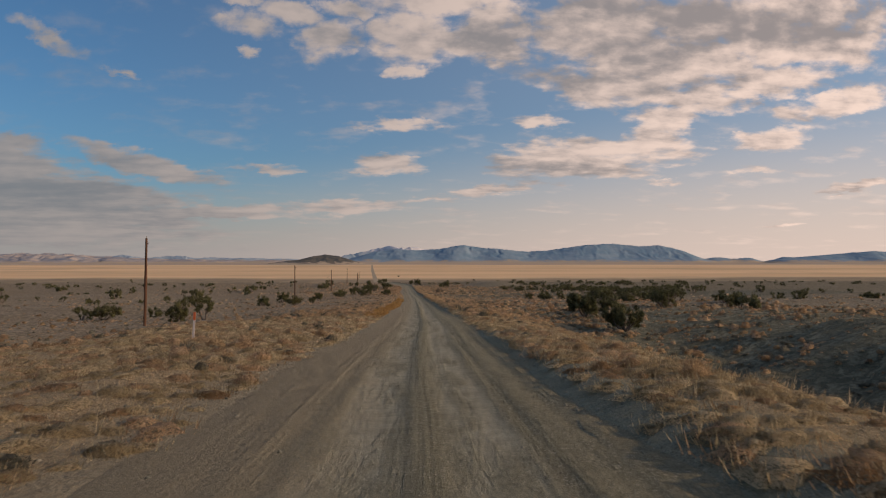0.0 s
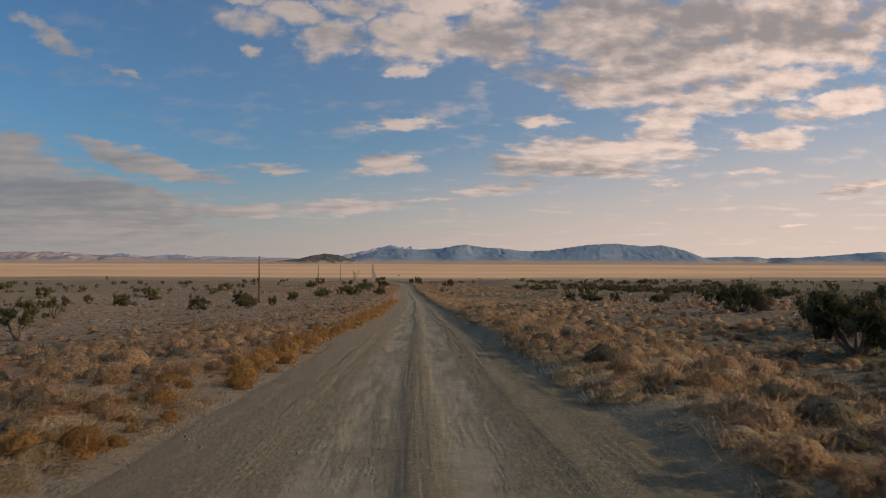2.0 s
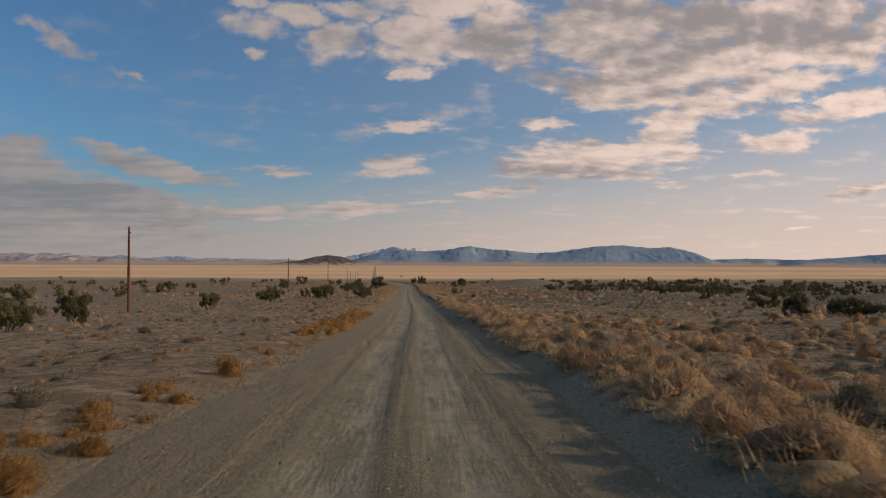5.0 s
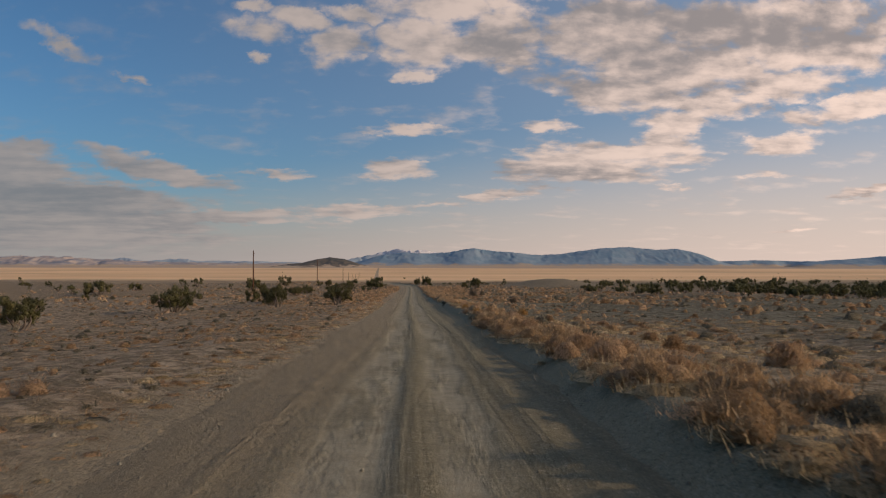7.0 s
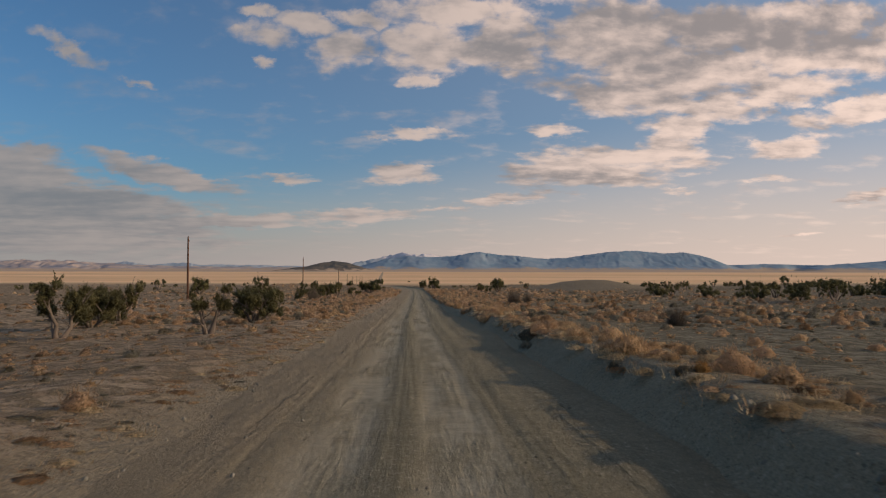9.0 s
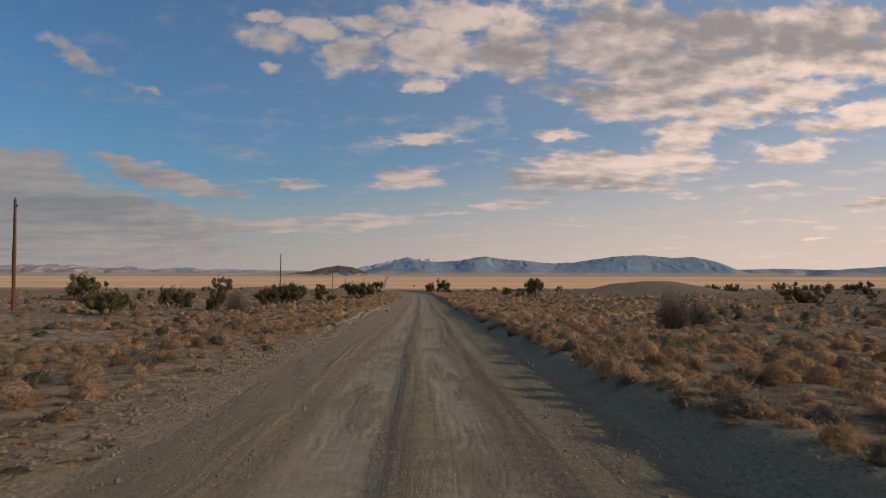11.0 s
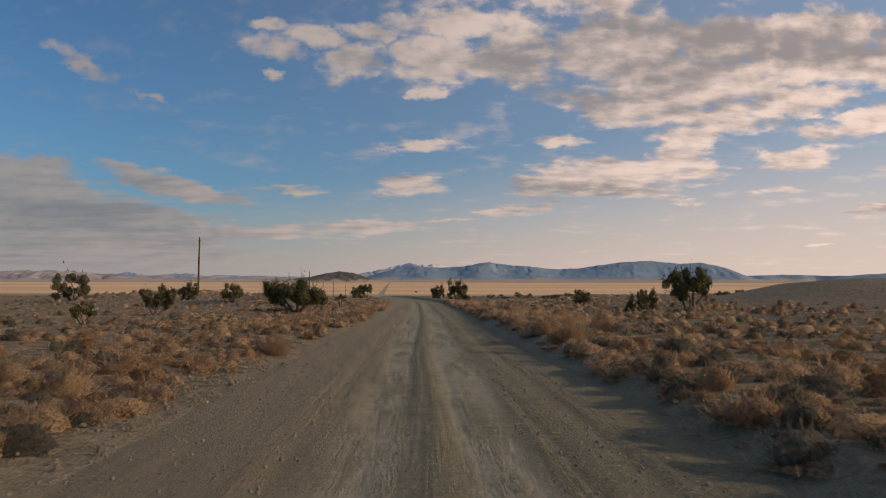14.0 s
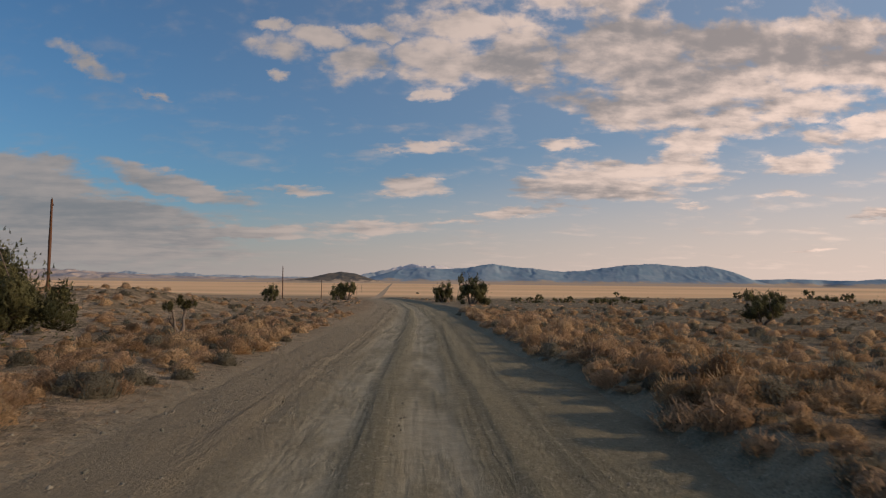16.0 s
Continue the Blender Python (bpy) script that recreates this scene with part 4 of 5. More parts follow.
stand("small leggy juniper with one bare trunk and a tuft of foliage", (-12.7, 402.1, 9, 0.8, 0.7))
stand(ROUND, (17.0, 69.0, 8, 0.84, 1), (16.4, 53.9, 8, 0.68, 2), (29.8, 82.5, 8, 0.8, 0.4), (21.5, 76.5, 2, 0.8, 3), (26.7, 98.9, 8, 0.82, 5), (26, 158, 2, 0.7, 0), (29.5, 157, 3, 0.6, 2), (33, 156, 4, 0.8, 1), (38, 150, 3, 0.62, 4), (43, 143, 2, 0.7, 2), (49, 146, 3, 0.7, 1), (34, 110, 3, 0.6, 1), (57, 150, 3, 0.75, 2))
stand(BIG, (17.3, 383.5, 1, 1.15, 2.4), (15.5, 415.8, 0, 0.7, 1.5), (1.8, 477, 2, 1.75, 0.3), (-2.4, 481, 2, 1.25, 2.2))
stand(ROUND, (18.7, 399.2, 4, 1.0, 1.9), (15.6, 393.0, 4, 0.8, 4.0))

# scattered junipers across the bench
g = np.random.default_rng(17)


def scatter(count, x0, x1, y0, y1, size0, size1, forms=far_forms, apart=9.0):
    done = []
    for _ in range(count * 6):
        x, y = g.uniform(x0, x1), g.uniform(y0, y1)
        if abs(x - road_x(y)) < apart or any((x - a) ** 2 + (y - b) ** 2 < 6 for a, b in done):
            continue
        done.append((x, y))
        plant_tree(forms[g.integers(0, len(forms))], x, y, g.uniform(size0, size1), g.uniform(0, 6.28),
                   "small dark juniper scattered on the open bench", "junipers scattered on the bench", g.uniform(0.8, 1.1))
        if len(done) == count:
            return


scatter(84, 44, 125, 285, 345, 0.9, 1.5)
scatter(26, 30, 150, 150, 270, 0.7, 1.2, apart=30)
scatter(34, 60, 210, 380, 470, 0.9, 1.4)
scatter(60, 15, 330, 440, 600, 0.7, 1.2)
scatter(60, -330, -30, 290, 590, 0.7, 1.2, apart=36)
scatter(34, -150, -34, 95, 290, 0.55, 1.05, apart=34)
for k, (x, y, size) in enumerate(((-97.0, 229.2, 1.4), (-78.1, 252.1, 1.45), (-83.1, 254.5, 0.95), (-121.4, 291.4, 1.1), (-116.3, 291.6, 1.0), (-160.0, 322.0, 1.3), (-76.2, 263.1, 0.75),
                                  (-72.2, 275.5, 0.9), (-60.5, 190.1, 1.0), (-75.2, 323.9, 1.6), (-91.9, 446.4, 1.5), (-98.0, 447.1, 1.6), (-51.4, 422.8, 1.7))):
    plant_tree(far_forms[(0, 2, 1, 3)[k % 4]], x, y, size, k * 1.3, "broad dark juniper spread low on the open bench", "junipers scattered on the bench")
scatter(14, 34, 110, 60, 150, 0.7, 1.15, apart=34)
for k in range(11):
    plant_tree(far_forms[k % 4], 10.5 + 2.1 * k + 0.6 * math.sin(k * 2.3), 498 + 3.0 * math.sin(k * 1.7), 0.62 + 0.14 * math.sin(k * 3.1), k * 0.9,
               "small dark juniper in a low row on the bench", "junipers scattered on the bench", 0.75)
plant_tree(far_forms[2], -27, 1150, 0.9, 1.0, "lone dark juniper on the pale valley floor", "junipers scattered on the bench")

# poles along the left of the road
def utility_pole(x, y, lean, h):
    top = new("utility_pole")
    z = float(land(x, y))
    v, f = tube([(0, 0, -0.6), (0, 0, 2), (0.01, 0, 5), (0.0, 0.01, 7.5), (0, 0, h)], [0.16, 0.155, 0.14, 0.12, 0.105], 12, 3)
    cap = len(v)
    v = np.concatenate([v, [[0, 0, h + 0.03]]])
    f = np.concatenate([f, [(cap - 12 + j, cap - 12 + (j + 1) % 12, cap) for j in range(12)]])
    o = new("shaft", mesh_of("shaft", v, f, M["pole"], False))
    o.parent = top
    bracket = new("bracket", mesh_of("bracket", *tube([(0.1, 0, h - 0.75), (0.15, 0, h - 0.73), (0.17, 0, h - 0.66), (0.17, 0, h - 0.6)], [0.015] * 4, 6, 1), M["steel"], False))
    bracket.parent = top
    for px, pz, nm, holder in ((0.0, h + 0.12, "top_insulator", top), (0.17, h - 0.55, "side_insulator", bracket)):
        o = new(nm, mesh_of(nm, *tube([(px, 0, pz - 0.1), (px, 0, pz - 0.06), (px, 0, pz), (px, 0, pz + 0.06), (px, 0, pz + 0.09)], [0.02, 0.06, 0.04, 0.055, 0.01], 8, 1), M["porcelain"], False))
        o.parent = holder
    top.matrix_basis = pose(x, y, z, lean, 0.3 - lean, 0)
    tagged(top, "bare reddish-brown wooden utility pole without crossarm", "utility pole", "utility poles beside the road")


for k, (x, y, h) in enumerate(((-29.2, 76.6, 9.5), (-33.2, 194.3, 10.0), (-37.8, 317.2, 9.8), (-43.4, 447.9, 9.3), (-47.1, 572.1, 9.3), (-57, 695, 9.2), (-67, 820, 8.9), (-76, 945, 8.9), (-85, 1070, 8.9), (-94, 1195, 8.9))):
    utility_pole(x, y, (-0.4, 0.3, 0.2, -0.3, 0.4)[k % 5], h)

# marker post
post = new("marker_post")
for nm, z0, z1, mt in (("stake", -0.3, 0.78, "white"), ("reflective_top", 0.78, 1.12, "orange")):
    bm = bmesh.new()
    bmesh.ops.create_cube(bm, size=1)
    bmesh.ops.scale(bm, vec=(0.095, 0.028 if mt == "white" else 0.034, z1 - z0), verts=bm.verts)
    bmesh.ops.translate(bm, vec=(0, 0, (z0 + z1) / 2), verts=bm.verts)
    bmesh.ops.bevel(bm, geom=bm.edges[:], offset=0.008, segments=2, affect="EDGES")
    me = bpy.data.meshes.new(nm)
    bm.to_mesh(me)
    bm.free()
    me.materials.append(M[mt])
    o = new(nm, me)
    o.parent = post
post.matrix_basis = pose(-9.5, 30.3, float(land(-9.5, 30.3)), 0, 3, 0)
tagged(post, "slim white marker post with orange top in dry grass", "marker post")

# ---------------------------------------------------------------- brush and grass
g = np.random.default_rng(23)
shrub_forms = [dome(g, 420, 14, 5, 1.0, 0.56, 0.075, 0.5, 0.13, 0.86) for _ in range(4)]
wispy_forms = [dome(g, 420, 12, 4, 1.0, 0.62, 0.10, 0.9, 0.10, 0.76, 0.35) for _ in range(4)]
close_domes = [dome(g, 115, 9, 3, 1.0, 0.54, 0.115, 0.7, 0.11, 0.76, 0.34) for _ in range(10)]
near_domes = [dome(g, 44, 7, 3, 1.0, 0.52, 0.14, 0.7, 0.14, 0.78, 0.3, 1) for _ in range(10)]
edge_domes = [dome(g, 110, 9, 3, 1.0, 0.56, 0.12, 0.9, 0.10, 0.76, 0.35) for _ in range(6)]
mid_domes = [dome(g, 18, 6, 3, 1.0, 0.50, 0.15, 0.4, 0.22, 0.88, 0.22, 1) for _ in range(8)]
far_domes = [dome(g, 6, 5, 2, 1.0, 0.48, 0.15, 0.4, 0.28, 0.92, 0.2, 1) for _ in range(8)]
small_domes = [dome(g, 13, 4, 2, 1.0, 0.46, 0.20, 0.8, 0.12, 0.62, 0.4, 1) for _ in range(8)]
mat_forms = [merge([first(26, *blades(g, 36, 0.85, 0.28, 0.0105, 0.14)), dome(g, 2, 6, 2, 0.9, 0.15, 0.05, 0.4, 0.1, 0.8, 0.2, 1)]) for _ in range(8)]
bench_domes = [dome(g, 5, 4, 2, 1.0, 0.44, 0.16, 0.5, 0.24, 0.86, 0.2, 1) for _ in range(8)]
litter_forms = [blades(g, 8, 0.5, 0.07, 0.008, 0.16) for _ in range(6)]
tuft_forms = [blades(g, 12, 0.30, 0.20, 0.005, 0.24) for _ in range(5)]
tall_forms = [blades(g, 18, 0.46, 0.34, 0.004, 0.40) for _ in range(5)]


def places(count, u0, u1, y0, y1, side_=0):
    """Random places by their distance from the road's middle line."""
    y = g.uniform(y0, y1, count)
    u = g.uniform(u0, u1, count)
    if side_:
        u = side_ * u
    return road_x(y) + u, y


def off_road(x, y, gap=0.15):
    u = x - road_x(y)
    ok = (u < -half_left(y) - gap) | (u > half_right(y) + gap)
    return x[ok], y[ok]


# single bushes nearest the road: a few woody stems under the foliage
stem_tubes = []
for k in range(9):
    a, q = math.tau * k / 9 + g.uniform(-0.3, 0.3), np.linspace(0, 1, 3)
    reach, high = g.uniform(0.12, 0.34), g.uniform(0.22, 0.40)
    stem_tubes.append(tube(np.stack([np.cos(a) * reach * q, np.sin(a) * reach * q, high * q ** 0.8 - 0.02], 1), [0.014, 0.009, 0.004], 4, k))
stem_mesh = mesh_of("stems", *merge(stem_tubes), M["stem"], False)


def single_bush(name, label, meshes, x, y, size, group, tall=1.0):
    o = new(name)
    for nm, me in (("stems", stem_mesh), ("foliage", meshes[g.integers(0, 4)])):
        new(nm, me).parent = o
    o.matrix_basis = Matrix.LocRotScale((x, y, float(land(x, y)) - 0.03), Euler((0, 0, g.uniform(0, 6.28))), (size, size, size * tall * g.uniform(0.8, 1.1)))
    return tagged(o, label, "bush", group)


BUSH = {m: [mesh_of("foliage", v, f, M[m], False) for v, f in (wispy_forms if m == "gold" else shrub_forms)] for m in ("gold", "rust", "sage", "tan")}


def bushes(name, label, mat, count, u0, u1, y0, y1, s0, s1, side_, group):
    for x, y in zip(*off_road(*places(count, u0, u1, y0, y1, side_), 0.5)):
        single_bush(name, label, BUSH[mat], x, y, g.uniform(s0, s1), group)


bushes("rabbitbrush", "golden-orange rabbitbrush clump at the gravel road's edge", "gold", 46, 3.1, 4.3, 62, 160, 0.3, 0.68, -1, "golden brush beside the road")
bushes("rabbitbrush", "golden-orange rabbitbrush clump at the gravel road's edge", "gold", 5, 3.3, 5.0, 168, 300, 0.3, 0.55, 1, "golden brush beside the road")
single_bush("rabbitbrush", "yellow-green rabbitbrush clump on stony ground", BUSH["gold"], -8.3, 305.2, 0.95, "golden brush beside the road", 0.9)
for mat, x, y, size, label in (("rust", -7.9, 375.2, 1.05, "large rust-brown bush with a dense rounded crown"), ("rust", -7.7, 380.2, 0.8, "rust-brown bush beside the gravel road"),
                               ("rust", -7.3, 297.5, 0.5, "small reddish upright bush on stony ground"), ("tan", 4.9, 175.0, 0.75, "pale tan rounded bush on the road bank"),
                               ("tan", 7.0, 172.1, 0.9, "pale tan rounded bush back from the road bank"), ("tan", 2.9, 352.0, 1.25, "large grey-tan feathery bush at the road's edge"),
                               ("rust", 4.2, 199.0, 0.6, "rust-brown bush on the road bank"), ("gold", 5.6, 196.0, 0.8, "olive-gold rabbitbrush on the road bank")):
    single_bush("winter_bush", label, BUSH[mat], x, y, size, "winter bushes")
bushes("winter_bush", "rounded rusty-brown winter bush on bare soil", "rust", 36, 4, 17, 60, 300, 0.3, 0.7, 1, "winter bushes")
bushes("winter_bush", "rounded rusty-brown winter bush on bare soil", "rust", 50, 4, 16, 250, 410, 0.4, 0.85, 1, "winter bushes")
bushes("winter_bush", "rounded rusty-brown winter bush on bare soil", "rust", 55, 4.5, 16, 250, 410, 0.35, 0.8, -1, "winter bushes")
bushes("sagebrush", "grey sagebrush clump on sparse dry ground", "sage", 40, 4.5, 18, 20, 410, 0.3, 0.8, -1, "sagebrush clumps")
bushes("sagebrush", "grey sagebrush clump on sparse dry ground", "sage", 36, 4, 18, 60, 410, 0.3, 0.8, 1, "sagebrush clumps")


def field(name, forms, mat, label, category, spots, s0, s1, tall=1.0, close=None):
    """Plants strewn over the land; those within nine metres of the road's middle may take finer shapes."""
    x, y = off_road(np.concatenate([s[0] for s in spots]), np.concatenate([s[1] for s in spots]))
    near = np.abs(x - road_x(y)) < 8.5
    for sel, shapes in ((~near, forms), (near, close or forms)):
        if sel.any():
            s = g.uniform(s0, s1, sel.sum())
            strew(name, shapes, x[sel], y[sel], s, M[mat], label, category, tall=s * tall * g.uniform(0.8, 1.2, sel.sum()))


# low brush in drifts: count, side, distance from the road's middle, stretch, size
def drifts(bank, even):
    xs, ys, ss = [], [], []
    for count, side_, u0, u1, y0, y1, s0, s1 in bank:
        x, y = off_road(*places(count * 2, u0, u1, y0, y1, side_), 0.3)
        bare = np.hypot((x - 46) / 17, (y - 408) / 18) > 1
        x, y = x[bare], y[bare]
        drift = (0.28 * waves(x, y, 7, 61) + 0.22 * waves(x, y, 22, 62)) * (1 - even) + g.normal(0, 0.6, len(x))
        keep = np.argsort(-drift)[:count]
        xs.append(x[keep])
        ys.append(y[keep])
        ss.append(1.1 * s0 + 1.25 * (s1 - s0) * g.uniform(0, 1, len(keep)) ** 2.0)
    return np.concatenate(xs), np.concatenate(ys), np.concatenate(ss)


def cover(prefix, forms, bank, tones, low=1.0, even=0.0):
    """Brush of several tones: material and share."""
    x, y, s = drifts(bank, even)
    pick = g.choice(len(tones), len(x), p=[t[1] for t in tones])
    for k, (mat, share, name, label) in enumerate(tones):
        sel = pick == k
        strew(prefix + name, forms, x[sel], y[sel], s[sel], M[mat], label, "brush", tall=low * s[sel] * g.uniform(0.5, 0.95, sel.sum()), flat=False)


def tones(where, *shares):
    return [(m, s, n, w + where) for (m, n, w), s in zip((("tan", "tan_brush", "rounded tan winter brush "), ("blond", "blond_brush", "pale blond grassy brush "),
            ("rust", "rusty_brush", "rust-brown winter brush "), ("sage", "grey_brush", "grey-green sagebrush ")), shares)]


BESIDE = (0.36, 0.30, 0.10, 0.24)
cover("", close_domes, [(1000, 1, 3.1, 5.4, 250, 425, 0.28, 0.8), (480, -1, 4.0, 5.8, 245, 425, 0.25, 0.72), (330, 1, 3.2, 5.4, 45, 150, 0.35, 1.0), (110, 1, 3.2, 9.5, 46, 78, 0.45, 1.05), (90, 1, 3.0, 5.2, 150, 240, 0.25, 0.8),
                        (110, -1, 3.9, 5.6, 55, 245, 0.2, 0.6), (60, -1, 3.2, 5.5, -5, 62, 0.3, 0.7), (40, 1, 3.2, 5.2, 10, 60, 0.3, 0.7), (210, -1, 3.9, 6.4, 335, 405, 0.45, 1.0), (120, -1, 3.9, 7.5, 50, 74, 0.4, 0.95), (170, 1, 3.3, 5.6, 330, 405, 0.5, 1.05), (130, 1, 3.3, 4.6, 270, 330, 0.3, 0.75)],
      tones("close beside the road", *BESIDE))
cover("near_", near_domes, [(1700, 1, 5.2, 9.2, 250, 425, 0.26, 0.82), (1250, -1, 5.6, 9.8, 245, 425, 0.24, 0.75), (560, 1, 5.2, 8.8, 40, 150, 0.26, 0.85), (420, -1, 4.6, 12, 60, 120, 0.22, 0.62),
                            (120, 1, 5, 8.2, 150, 240, 0.2, 0.65), (320, -1, 5.4, 9.2, 55, 245, 0.18, 0.5), (80, -1, 5.3, 9, -5, 62, 0.3, 0.8), (150, -1, 6, 13, 52, 80, 0.3, 0.85), (420, -1, 4.5, 10, 325, 405, 0.3, 0.85), (260, -1, 4.5, 9, 268, 325, 0.28, 0.7), (40, 1, 5, 8, 0, 60, 0.3, 0.7)],
      tones("a little back from the road", *BESIDE))
cover("mid_", mid_domes, [(2500, 1, 8.5, 18, 240, 430, 0.26, 0.85), (2200, -1, 9.5, 19, 245, 430, 0.24, 0.78), (1300, 1, 8.5, 18, 40, 150, 0.26, 0.85),
                          (300, 1, 8, 16, 150, 240, 0.2, 0.6), (700, -1, 9, 20, 55, 245, 0.18, 0.5), (420, -1, 9, 22, -5, 70, 0.25, 0.75), (420, 1, 11, 24, 0, 60, 0.25, 0.7)],
      tones("away from the road", 0.37, 0.21, 0.13, 0.29))
cover("mat_", mat_forms, [(2500, 1, 2.7, 10.5, -6, 64, 0.65, 1.2), (2900, -1, 3.0, 17, -6, 54, 0.65, 1.15), (1250, 1, 2.75, 4.5, 60, 185, 0.55, 1.15), (900, 1, 4.5, 17, 132, 194, 0.5, 1.05), (350, 1, 4.5, 12, 72, 132, 0.5, 1.0), (620, 1, 3.3, 5.2, 180, 262, 0.4, 0.9), (500, -1, 3.0, 4.6, 54, 250, 0.35, 0.7)],
      [("straw", 0.74, "blond_grass", "mat of pale blond grass on the road banks"), ("tan", 0.21, "tan_grass", "mat of tan dry grass on the road banks"), ("rust", 0.05, "brown_grass", "mat of rust-brown dry grass on the road banks")], 1.1, 1.0)
cover("heath_", mat_forms, [(1100, -1, 4.0, 13, 255, 410, 0.45, 0.95), (1500, 1, 3.3, 9, 262, 420, 0.4, 0.95), (600, 1, 3.2, 4.6, 262, 420, 0.35, 0.8), (420, -1, 3.6, 14, 50, 85, 0.45, 0.9), (600, -1, 3.1, 4.4, 160, 264, 0.3, 0.65), (450, -1, 4.4, 15, 160, 264, 0.25, 0.65)],
      [("tan", 0.40, "tan_grass", "mat of tan dry growth between the bushes"), ("blond", 0.2, "blond_grass", "mat of blond dry growth between the bushes"),
       ("sage", 0.25, "grey_grass", "mat of grey dead growth between the bushes"), ("rust", 0.15, "brown_grass", "mat of rust-brown dead growth between the bushes")], 0.75, 0.5)
cover("small_", small_domes, [(2500, -1, 4.3, 13, 250, 410, 0.18, 0.5), (2800, -1, 3.6, 17, 55, 190, 0.17, 0.45), (1700, -1, 3.8, 18, 185, 258, 0.18, 0.5), (2300, 1, 4.2, 18, 60, 245, 0.16, 0.40), (700, 1, 3.6, 10, 270, 420, 0.25, 0.5), (700, 1, 10, 30, 5, 80, 0.25, 0.6)],
      [("blond", 0.35, "blond_brush", "small pale tufts of brush on dry soil"), ("tan", 0.4, "tan_brush", "small tan tufts of brush on dry soil"), ("sage", 0.25, "grey_brush", "small grey tufts of brush on dry soil")], 0.7)
cover("bench_", bench_domes, [(2850, 1, 10, 40, 60, 250, 0.16, 0.5), (4870, -1, 8, 46, 40, 250, 0.16, 0.5), (1950, 1, 14, 60, 250, 450, 0.2, 0.7), (1950, -1, 14, 60, 250, 450, 0.2, 0.7),
                              (1650, 1, 6, 90, 430, 620, 0.4, 1.2), (1650, -1, 6, 90, 430, 620, 0.4, 1.2), (1120, 1, 40, 110, 60, 450, 0.4, 1.0), (1120, -1, 44, 120, 60, 450, 0.4, 1.0), (1950, 1, 10, 36, 0, 80, 0.15, 0.5)],
      tones("low over the open bench", 0.34, 0.12, 0.16, 0.38), 0.8)
cover("far_", far_domes, [(1870, 1, 17, 48, 235, 450, 0.35, 1.2), (1650, -1, 18, 50, 245, 450, 0.35, 1.1), (1050, 1, 18, 50, 50, 150, 0.4, 1.1), (450, 1, 16, 50, 150, 240, 0.35, 1.1), (820, -1, 20, 52, 20, 245, 0.3, 0.9),
                          (670, 1, 48, 110, 100, 520, 0.5, 1.3), (670, -1, 50, 115, 100, 520, 0.5, 1.3), (370, 1, 16, 40, 10, 75, 0.35, 1.0), (310, -1, 20, 45, 0, 60, 0.35, 1.0)],
      tones("over the open bench", 0.38, 0.14, 0.22, 0.26))
field("tall_grass", tall_forms, "blond", "blond dry grass along the road banks", "grass",
      [places(1000, 2.8, 4.6, -4, 215, 1), places(500, 3.2, 5.0, 215, 420, 1), places(1000, 3.2, 15, -6, 55, -1), places(700, 3.0, 9.5, -6, 62, 1), places(600, 3.0, 5.0, 50, 240, -1)], 0.4, 0.95)
field("short_grass", tuft_forms, "tan", "short dry grass tufts on bare soil", "grass",
      [places(700, 3, 18, 20, 420, 1), places(1300, 3, 18, 20, 420, -1), places(1000, 3.0, 4.6, -5, 420, -1), places(900, 5, 30, 0, 70, -1), places(600, 10, 40, 0, 80, 1), places(700, 20, 60, 0, 470, 1), places(700, 20, 60, 0, 470, -1)], 0.3, 0.9, 0.75)
field("rust_grass", tuft_forms, "rust", "rust-brown dead forbs between the grass", "grass",
      [places(800, 3, 18, 0, 420, 1), places(800, 3, 18, 0, 420, -1)], 0.3, 0.9, 0.7)
field("litter", litter_forms, "tan", "short dry stubble and litter on the soil", "litter",
      [places(2000, 2.9, 16, -5, 420, 1), places(2600, 2.9, 16, -5, 420, -1)], 0.5, 1.5)
field("dark_litter", litter_forms, "sage", "grey dead stubble and litter on the soil", "litter",
      [places(2000, 2.9, 16, 40, 420, 1), places(1600, 2.9, 16, -5, 420, -1)], 0.5, 1.5)
cover("edge_", edge_domes, [(330, -1, 3.0, 4.3, 60, 124, 0.25, 0.72), (44, -1, 2.95, 4.3, 50.5, 62, 0.25, 0.7), (150, -1, 3.1, 4.4, 138, 163, 0.3, 0.85), (11, 1, 3.4, 5.0, 185, 215, 0.4, 0.85)],
      [("gold", 1.0, "gold_brush", "golden-brown brush line along the road's edge")])
cover("bank_", close_domes, [(220, 1, 2.9, 4.4, 110, 195, 0.45, 1.0), (170, 1, 2.9, 4.6, 140, 192, 0.45, 1.0), (170, 1, 2.9, 4.6, 60, 110, 0.4, 0.9), (100, 1, 3.3, 4.8, 195, 420, 0.4, 0.9), (80, 1, 3.7, 5.2, 192, 262, 0.35, 0.85)],
      [("blond", 0.7, "blond_brush", "thick blond grass clumps on the road bank"), ("tan", 0.3, "tan_brush", "thick tan brush on the road bank")])
field("gold_fringe", tall_forms, "gold", "golden dry growth on the left road edge", "grass",
      [places(900, 3.0, 3.9, 51, 165, -1), places(160, 3.1, 4.5, 120, 300, 1)], 0.4, 0.9)

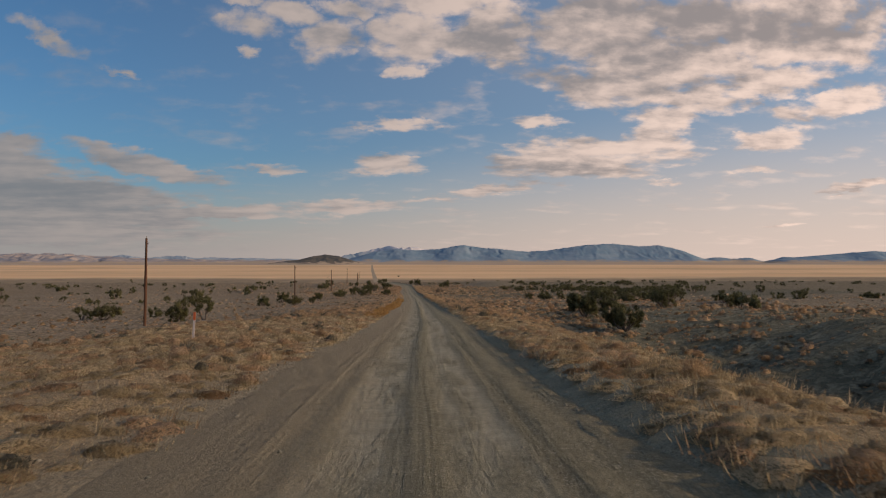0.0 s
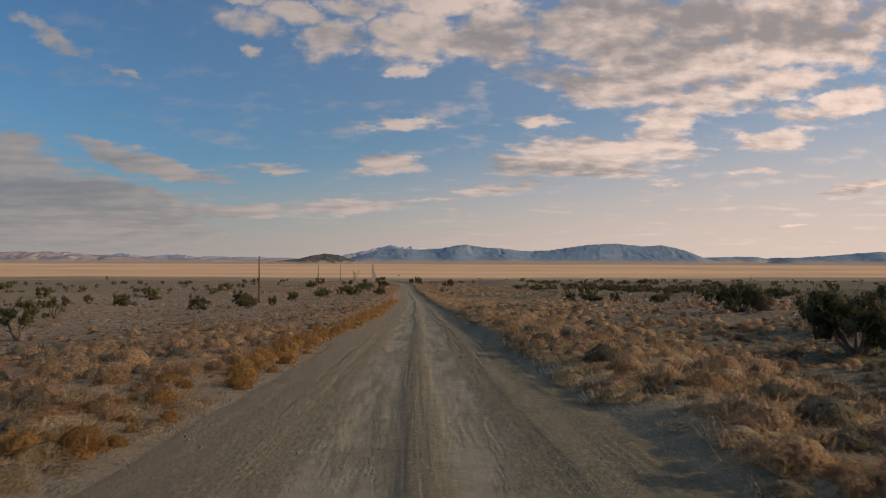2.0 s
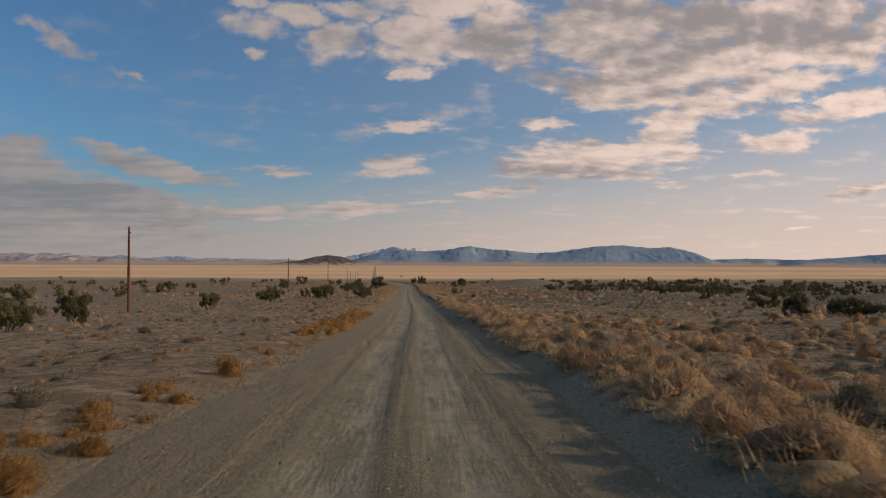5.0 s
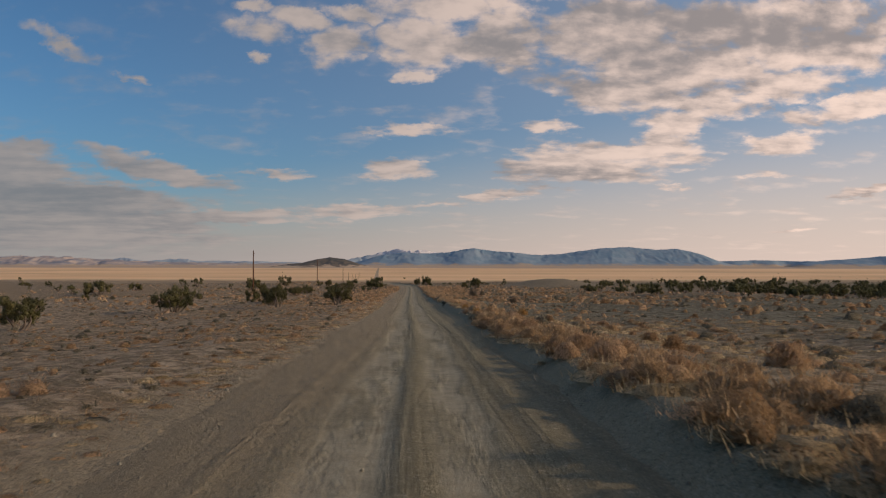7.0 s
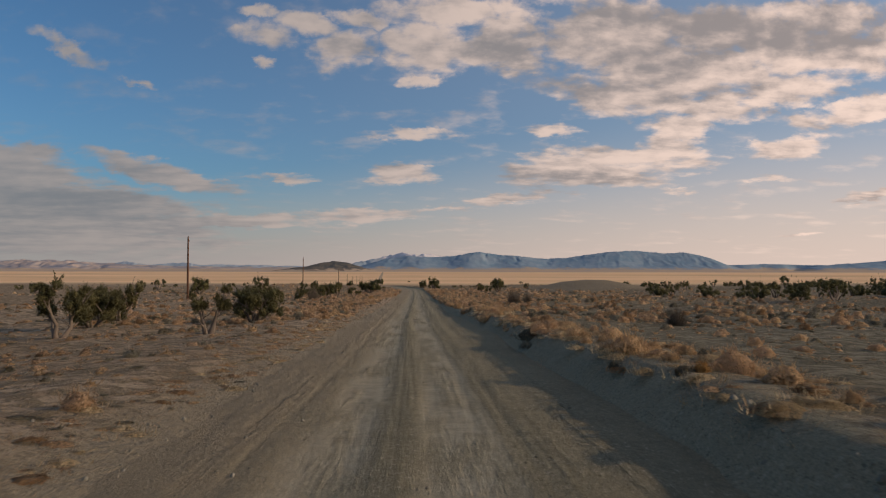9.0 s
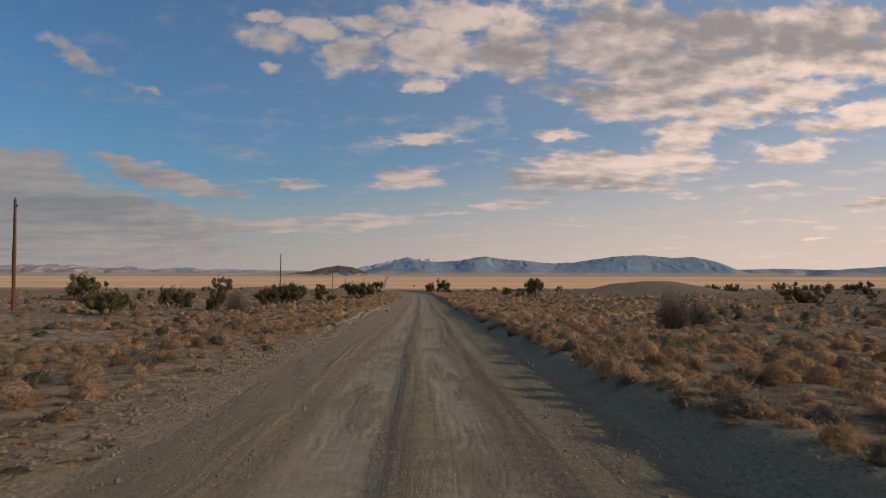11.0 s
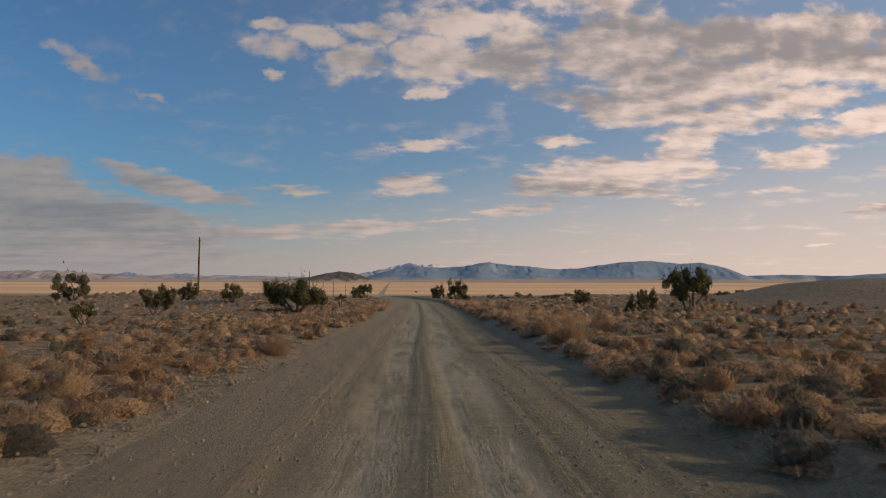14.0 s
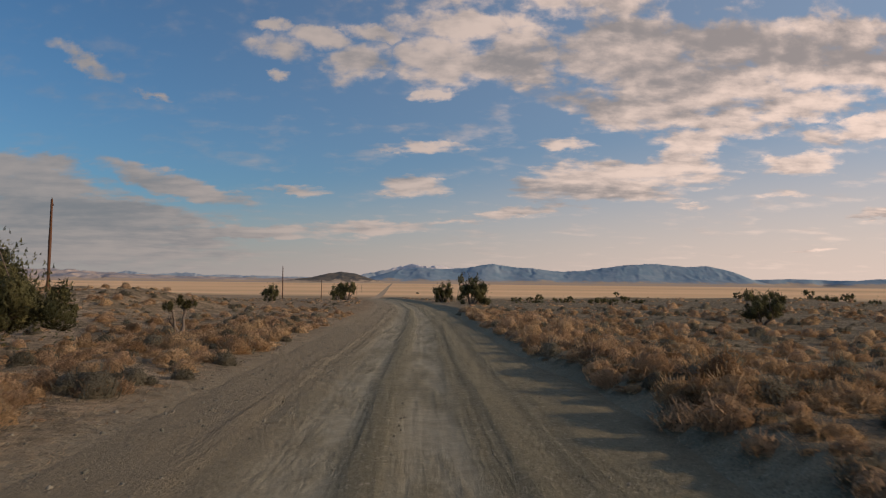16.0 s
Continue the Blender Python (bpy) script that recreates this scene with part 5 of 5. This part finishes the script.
# bare grey twigs
def bare_bush(x, y, wide, tall, label, mat="dead"):
    gg = np.random.default_rng(int(abs(x) * 10) + int(y))
    limbs = []
    for k in range(14 if tall > 1.3 else 3):
        a, q = gg.uniform(0, math.tau), np.linspace(0, 1, 4)
        r, h = wide * gg.uniform(0.1, 0.38), tall * gg.uniform(0.45, 0.8)
        limbs.append(tube(np.stack([np.cos(a) * r * q, np.sin(a) * r * q, h * q ** 0.9], 1) + gg.normal(0, 0.02 * wide, (4, 3)) * q[:, None], np.interp(q, [0, 1], [0.012 * tall + 0.006, 0.005]), 4, k))
    v, f = merge([merge(limbs), brush(gg, 1900, 900, wide, tall, 0.0045, 0.013 * wide, False)])
    o = new("bare_bush", mesh_of("bare_bush", v, f, M[mat]))
    o.matrix_basis = pose(x, y, float(land(x, y)) - 0.03)
    tagged(o, label, "bush", "leafless bushes")


TALL_BARE = "tall leafless grey bush of bleached fine twigs"
LOW_BARE = "wide low grey-tan bush of fine dry twigs beside the road"
bare_bush(-18.1, 315.6, 3.6, 2.9, TALL_BARE)
bare_bush(9.5, 287.5, 3.0, 2.4, TALL_BARE)
bare_bush(11.4, 289.5, 2.0, 1.6, TALL_BARE)
bare_bush(0.9, 347.5, 1.5, 1.0, LOW_BARE, "tan")
bare_bush(-6.9, 347, 1.4, 0.8, LOW_BARE, "tan")
bare_bush(10.5, 238, 1.6, 1.1, LOW_BARE)
bare_bush(28, 98, 3.0, 2.0, TALL_BARE)

# ---------------------------------------------------------------- stones
def stones(name, count, u0, u1, y0, y1, s0, s1, label, on_road, mat="stone"):
    lump = np.array([(1, 0, -0.3), (0.1, 0.8, -0.3), (-0.9, 0.1, -0.3), (0, -0.85, -0.3), (0.42, 0.1, 0.5), (-0.3, 0.4, 0.5), (-0.15, -0.4, 0.5)], float)
    tri = np.array([(0, 1, 4), (1, 5, 4), (1, 2, 5), (2, 6, 5), (2, 3, 6), (3, 0, 6), (0, 4, 6), (4, 5, 6)])
    kinds = [(lump * g.uniform(0.6, 1.3, (7, 3)), tri) for _ in range(8)]
    x, y = places(count, u0, u1, y0, y1)
    s = g.uniform(0, 1, count) ** 2.5 * (s1 - s0) + s0
    ob = strew(name, kinds, x, y, s, M[mat], label, "stones", sink=-0.005)
    if on_road:
        ob.location.z = 0.105
    return ob


stones("loose_gravel", 3200, 1.0, 2.3, -4, 410, 0.010, 0.036, "loose grey stones in a ridge along the road", True)
stones("loose_gravel", 3000, -2.6, -1.2, -4, 410, 0.010, 0.034, "loose grey stones in a ridge along the road", True)
stones("loose_gravel", 3000, -0.5, 0.2, -4, 410, 0.008, 0.028, "loose grey stones between the wheel tracks", True)
stones("loose_gravel", 3000, 1.2, 2.5, 252, 350, 0.012, 0.042, "coarse stones in a graded ridge along the road", True)
stones("loose_gravel", 4200, -3.0, -1.4, 245, 410, 0.012, 0.038, "loose grey stones in a ridge along the road", True)
clods = stones("clods", 3200, -4.6, -3.2, 262, 345, 0.018, 0.065, "pale clods and stones along the graded ridge", False, "windrow")
clods.location.z = 0.04
stones("edge_stones", 3600, -4.6, -2.6, -4, 410, 0.012, 0.05, "stones spilled along the road's edge", False)
stones("edge_stones", 5200, 2.1, 3.6, -4, 410, 0.018, 0.05, "stones spilled along the road's edge", False)
stones("field_stones", 3000, -12, -4.4, -4, 410, 0.012, 0.045, "pale stones scattered over the bare soil", False)


# one rust-brown rock at the road's edge
def roadside_rock(x, y, size):
    bm = bmesh.new()
    bmesh.ops.create_icosphere(bm, subdivisions=2, radius=size)
    gg = np.random.default_rng(3)
    for p in bm.verts:
        k = gg.uniform(0.82, 1.12)
        p.co = Vector((p.co.x * 1.25 * k, p.co.y * k, max(p.co.z * 0.8 * k, -0.35 * size)))
    me = bpy.data.meshes.new("roadside_rock")
    bm.to_mesh(me)
    bm.free()
    me.materials.append(material("rust_brown_rock", varied((0.12, 0.075, 0.05), (0.24, 0.15, 0.10), None, 20.0), 0.85))
    o = new("roadside_rock", me)
    o.matrix_basis = pose(x, y, float(road_z(y)) + 0.02 + 0.3 * size)
    tagged(o, "small rust-brown rock lying at the gravel road's edge", "rock")


roadside_rock(-5.2, 314.4, 0.11)
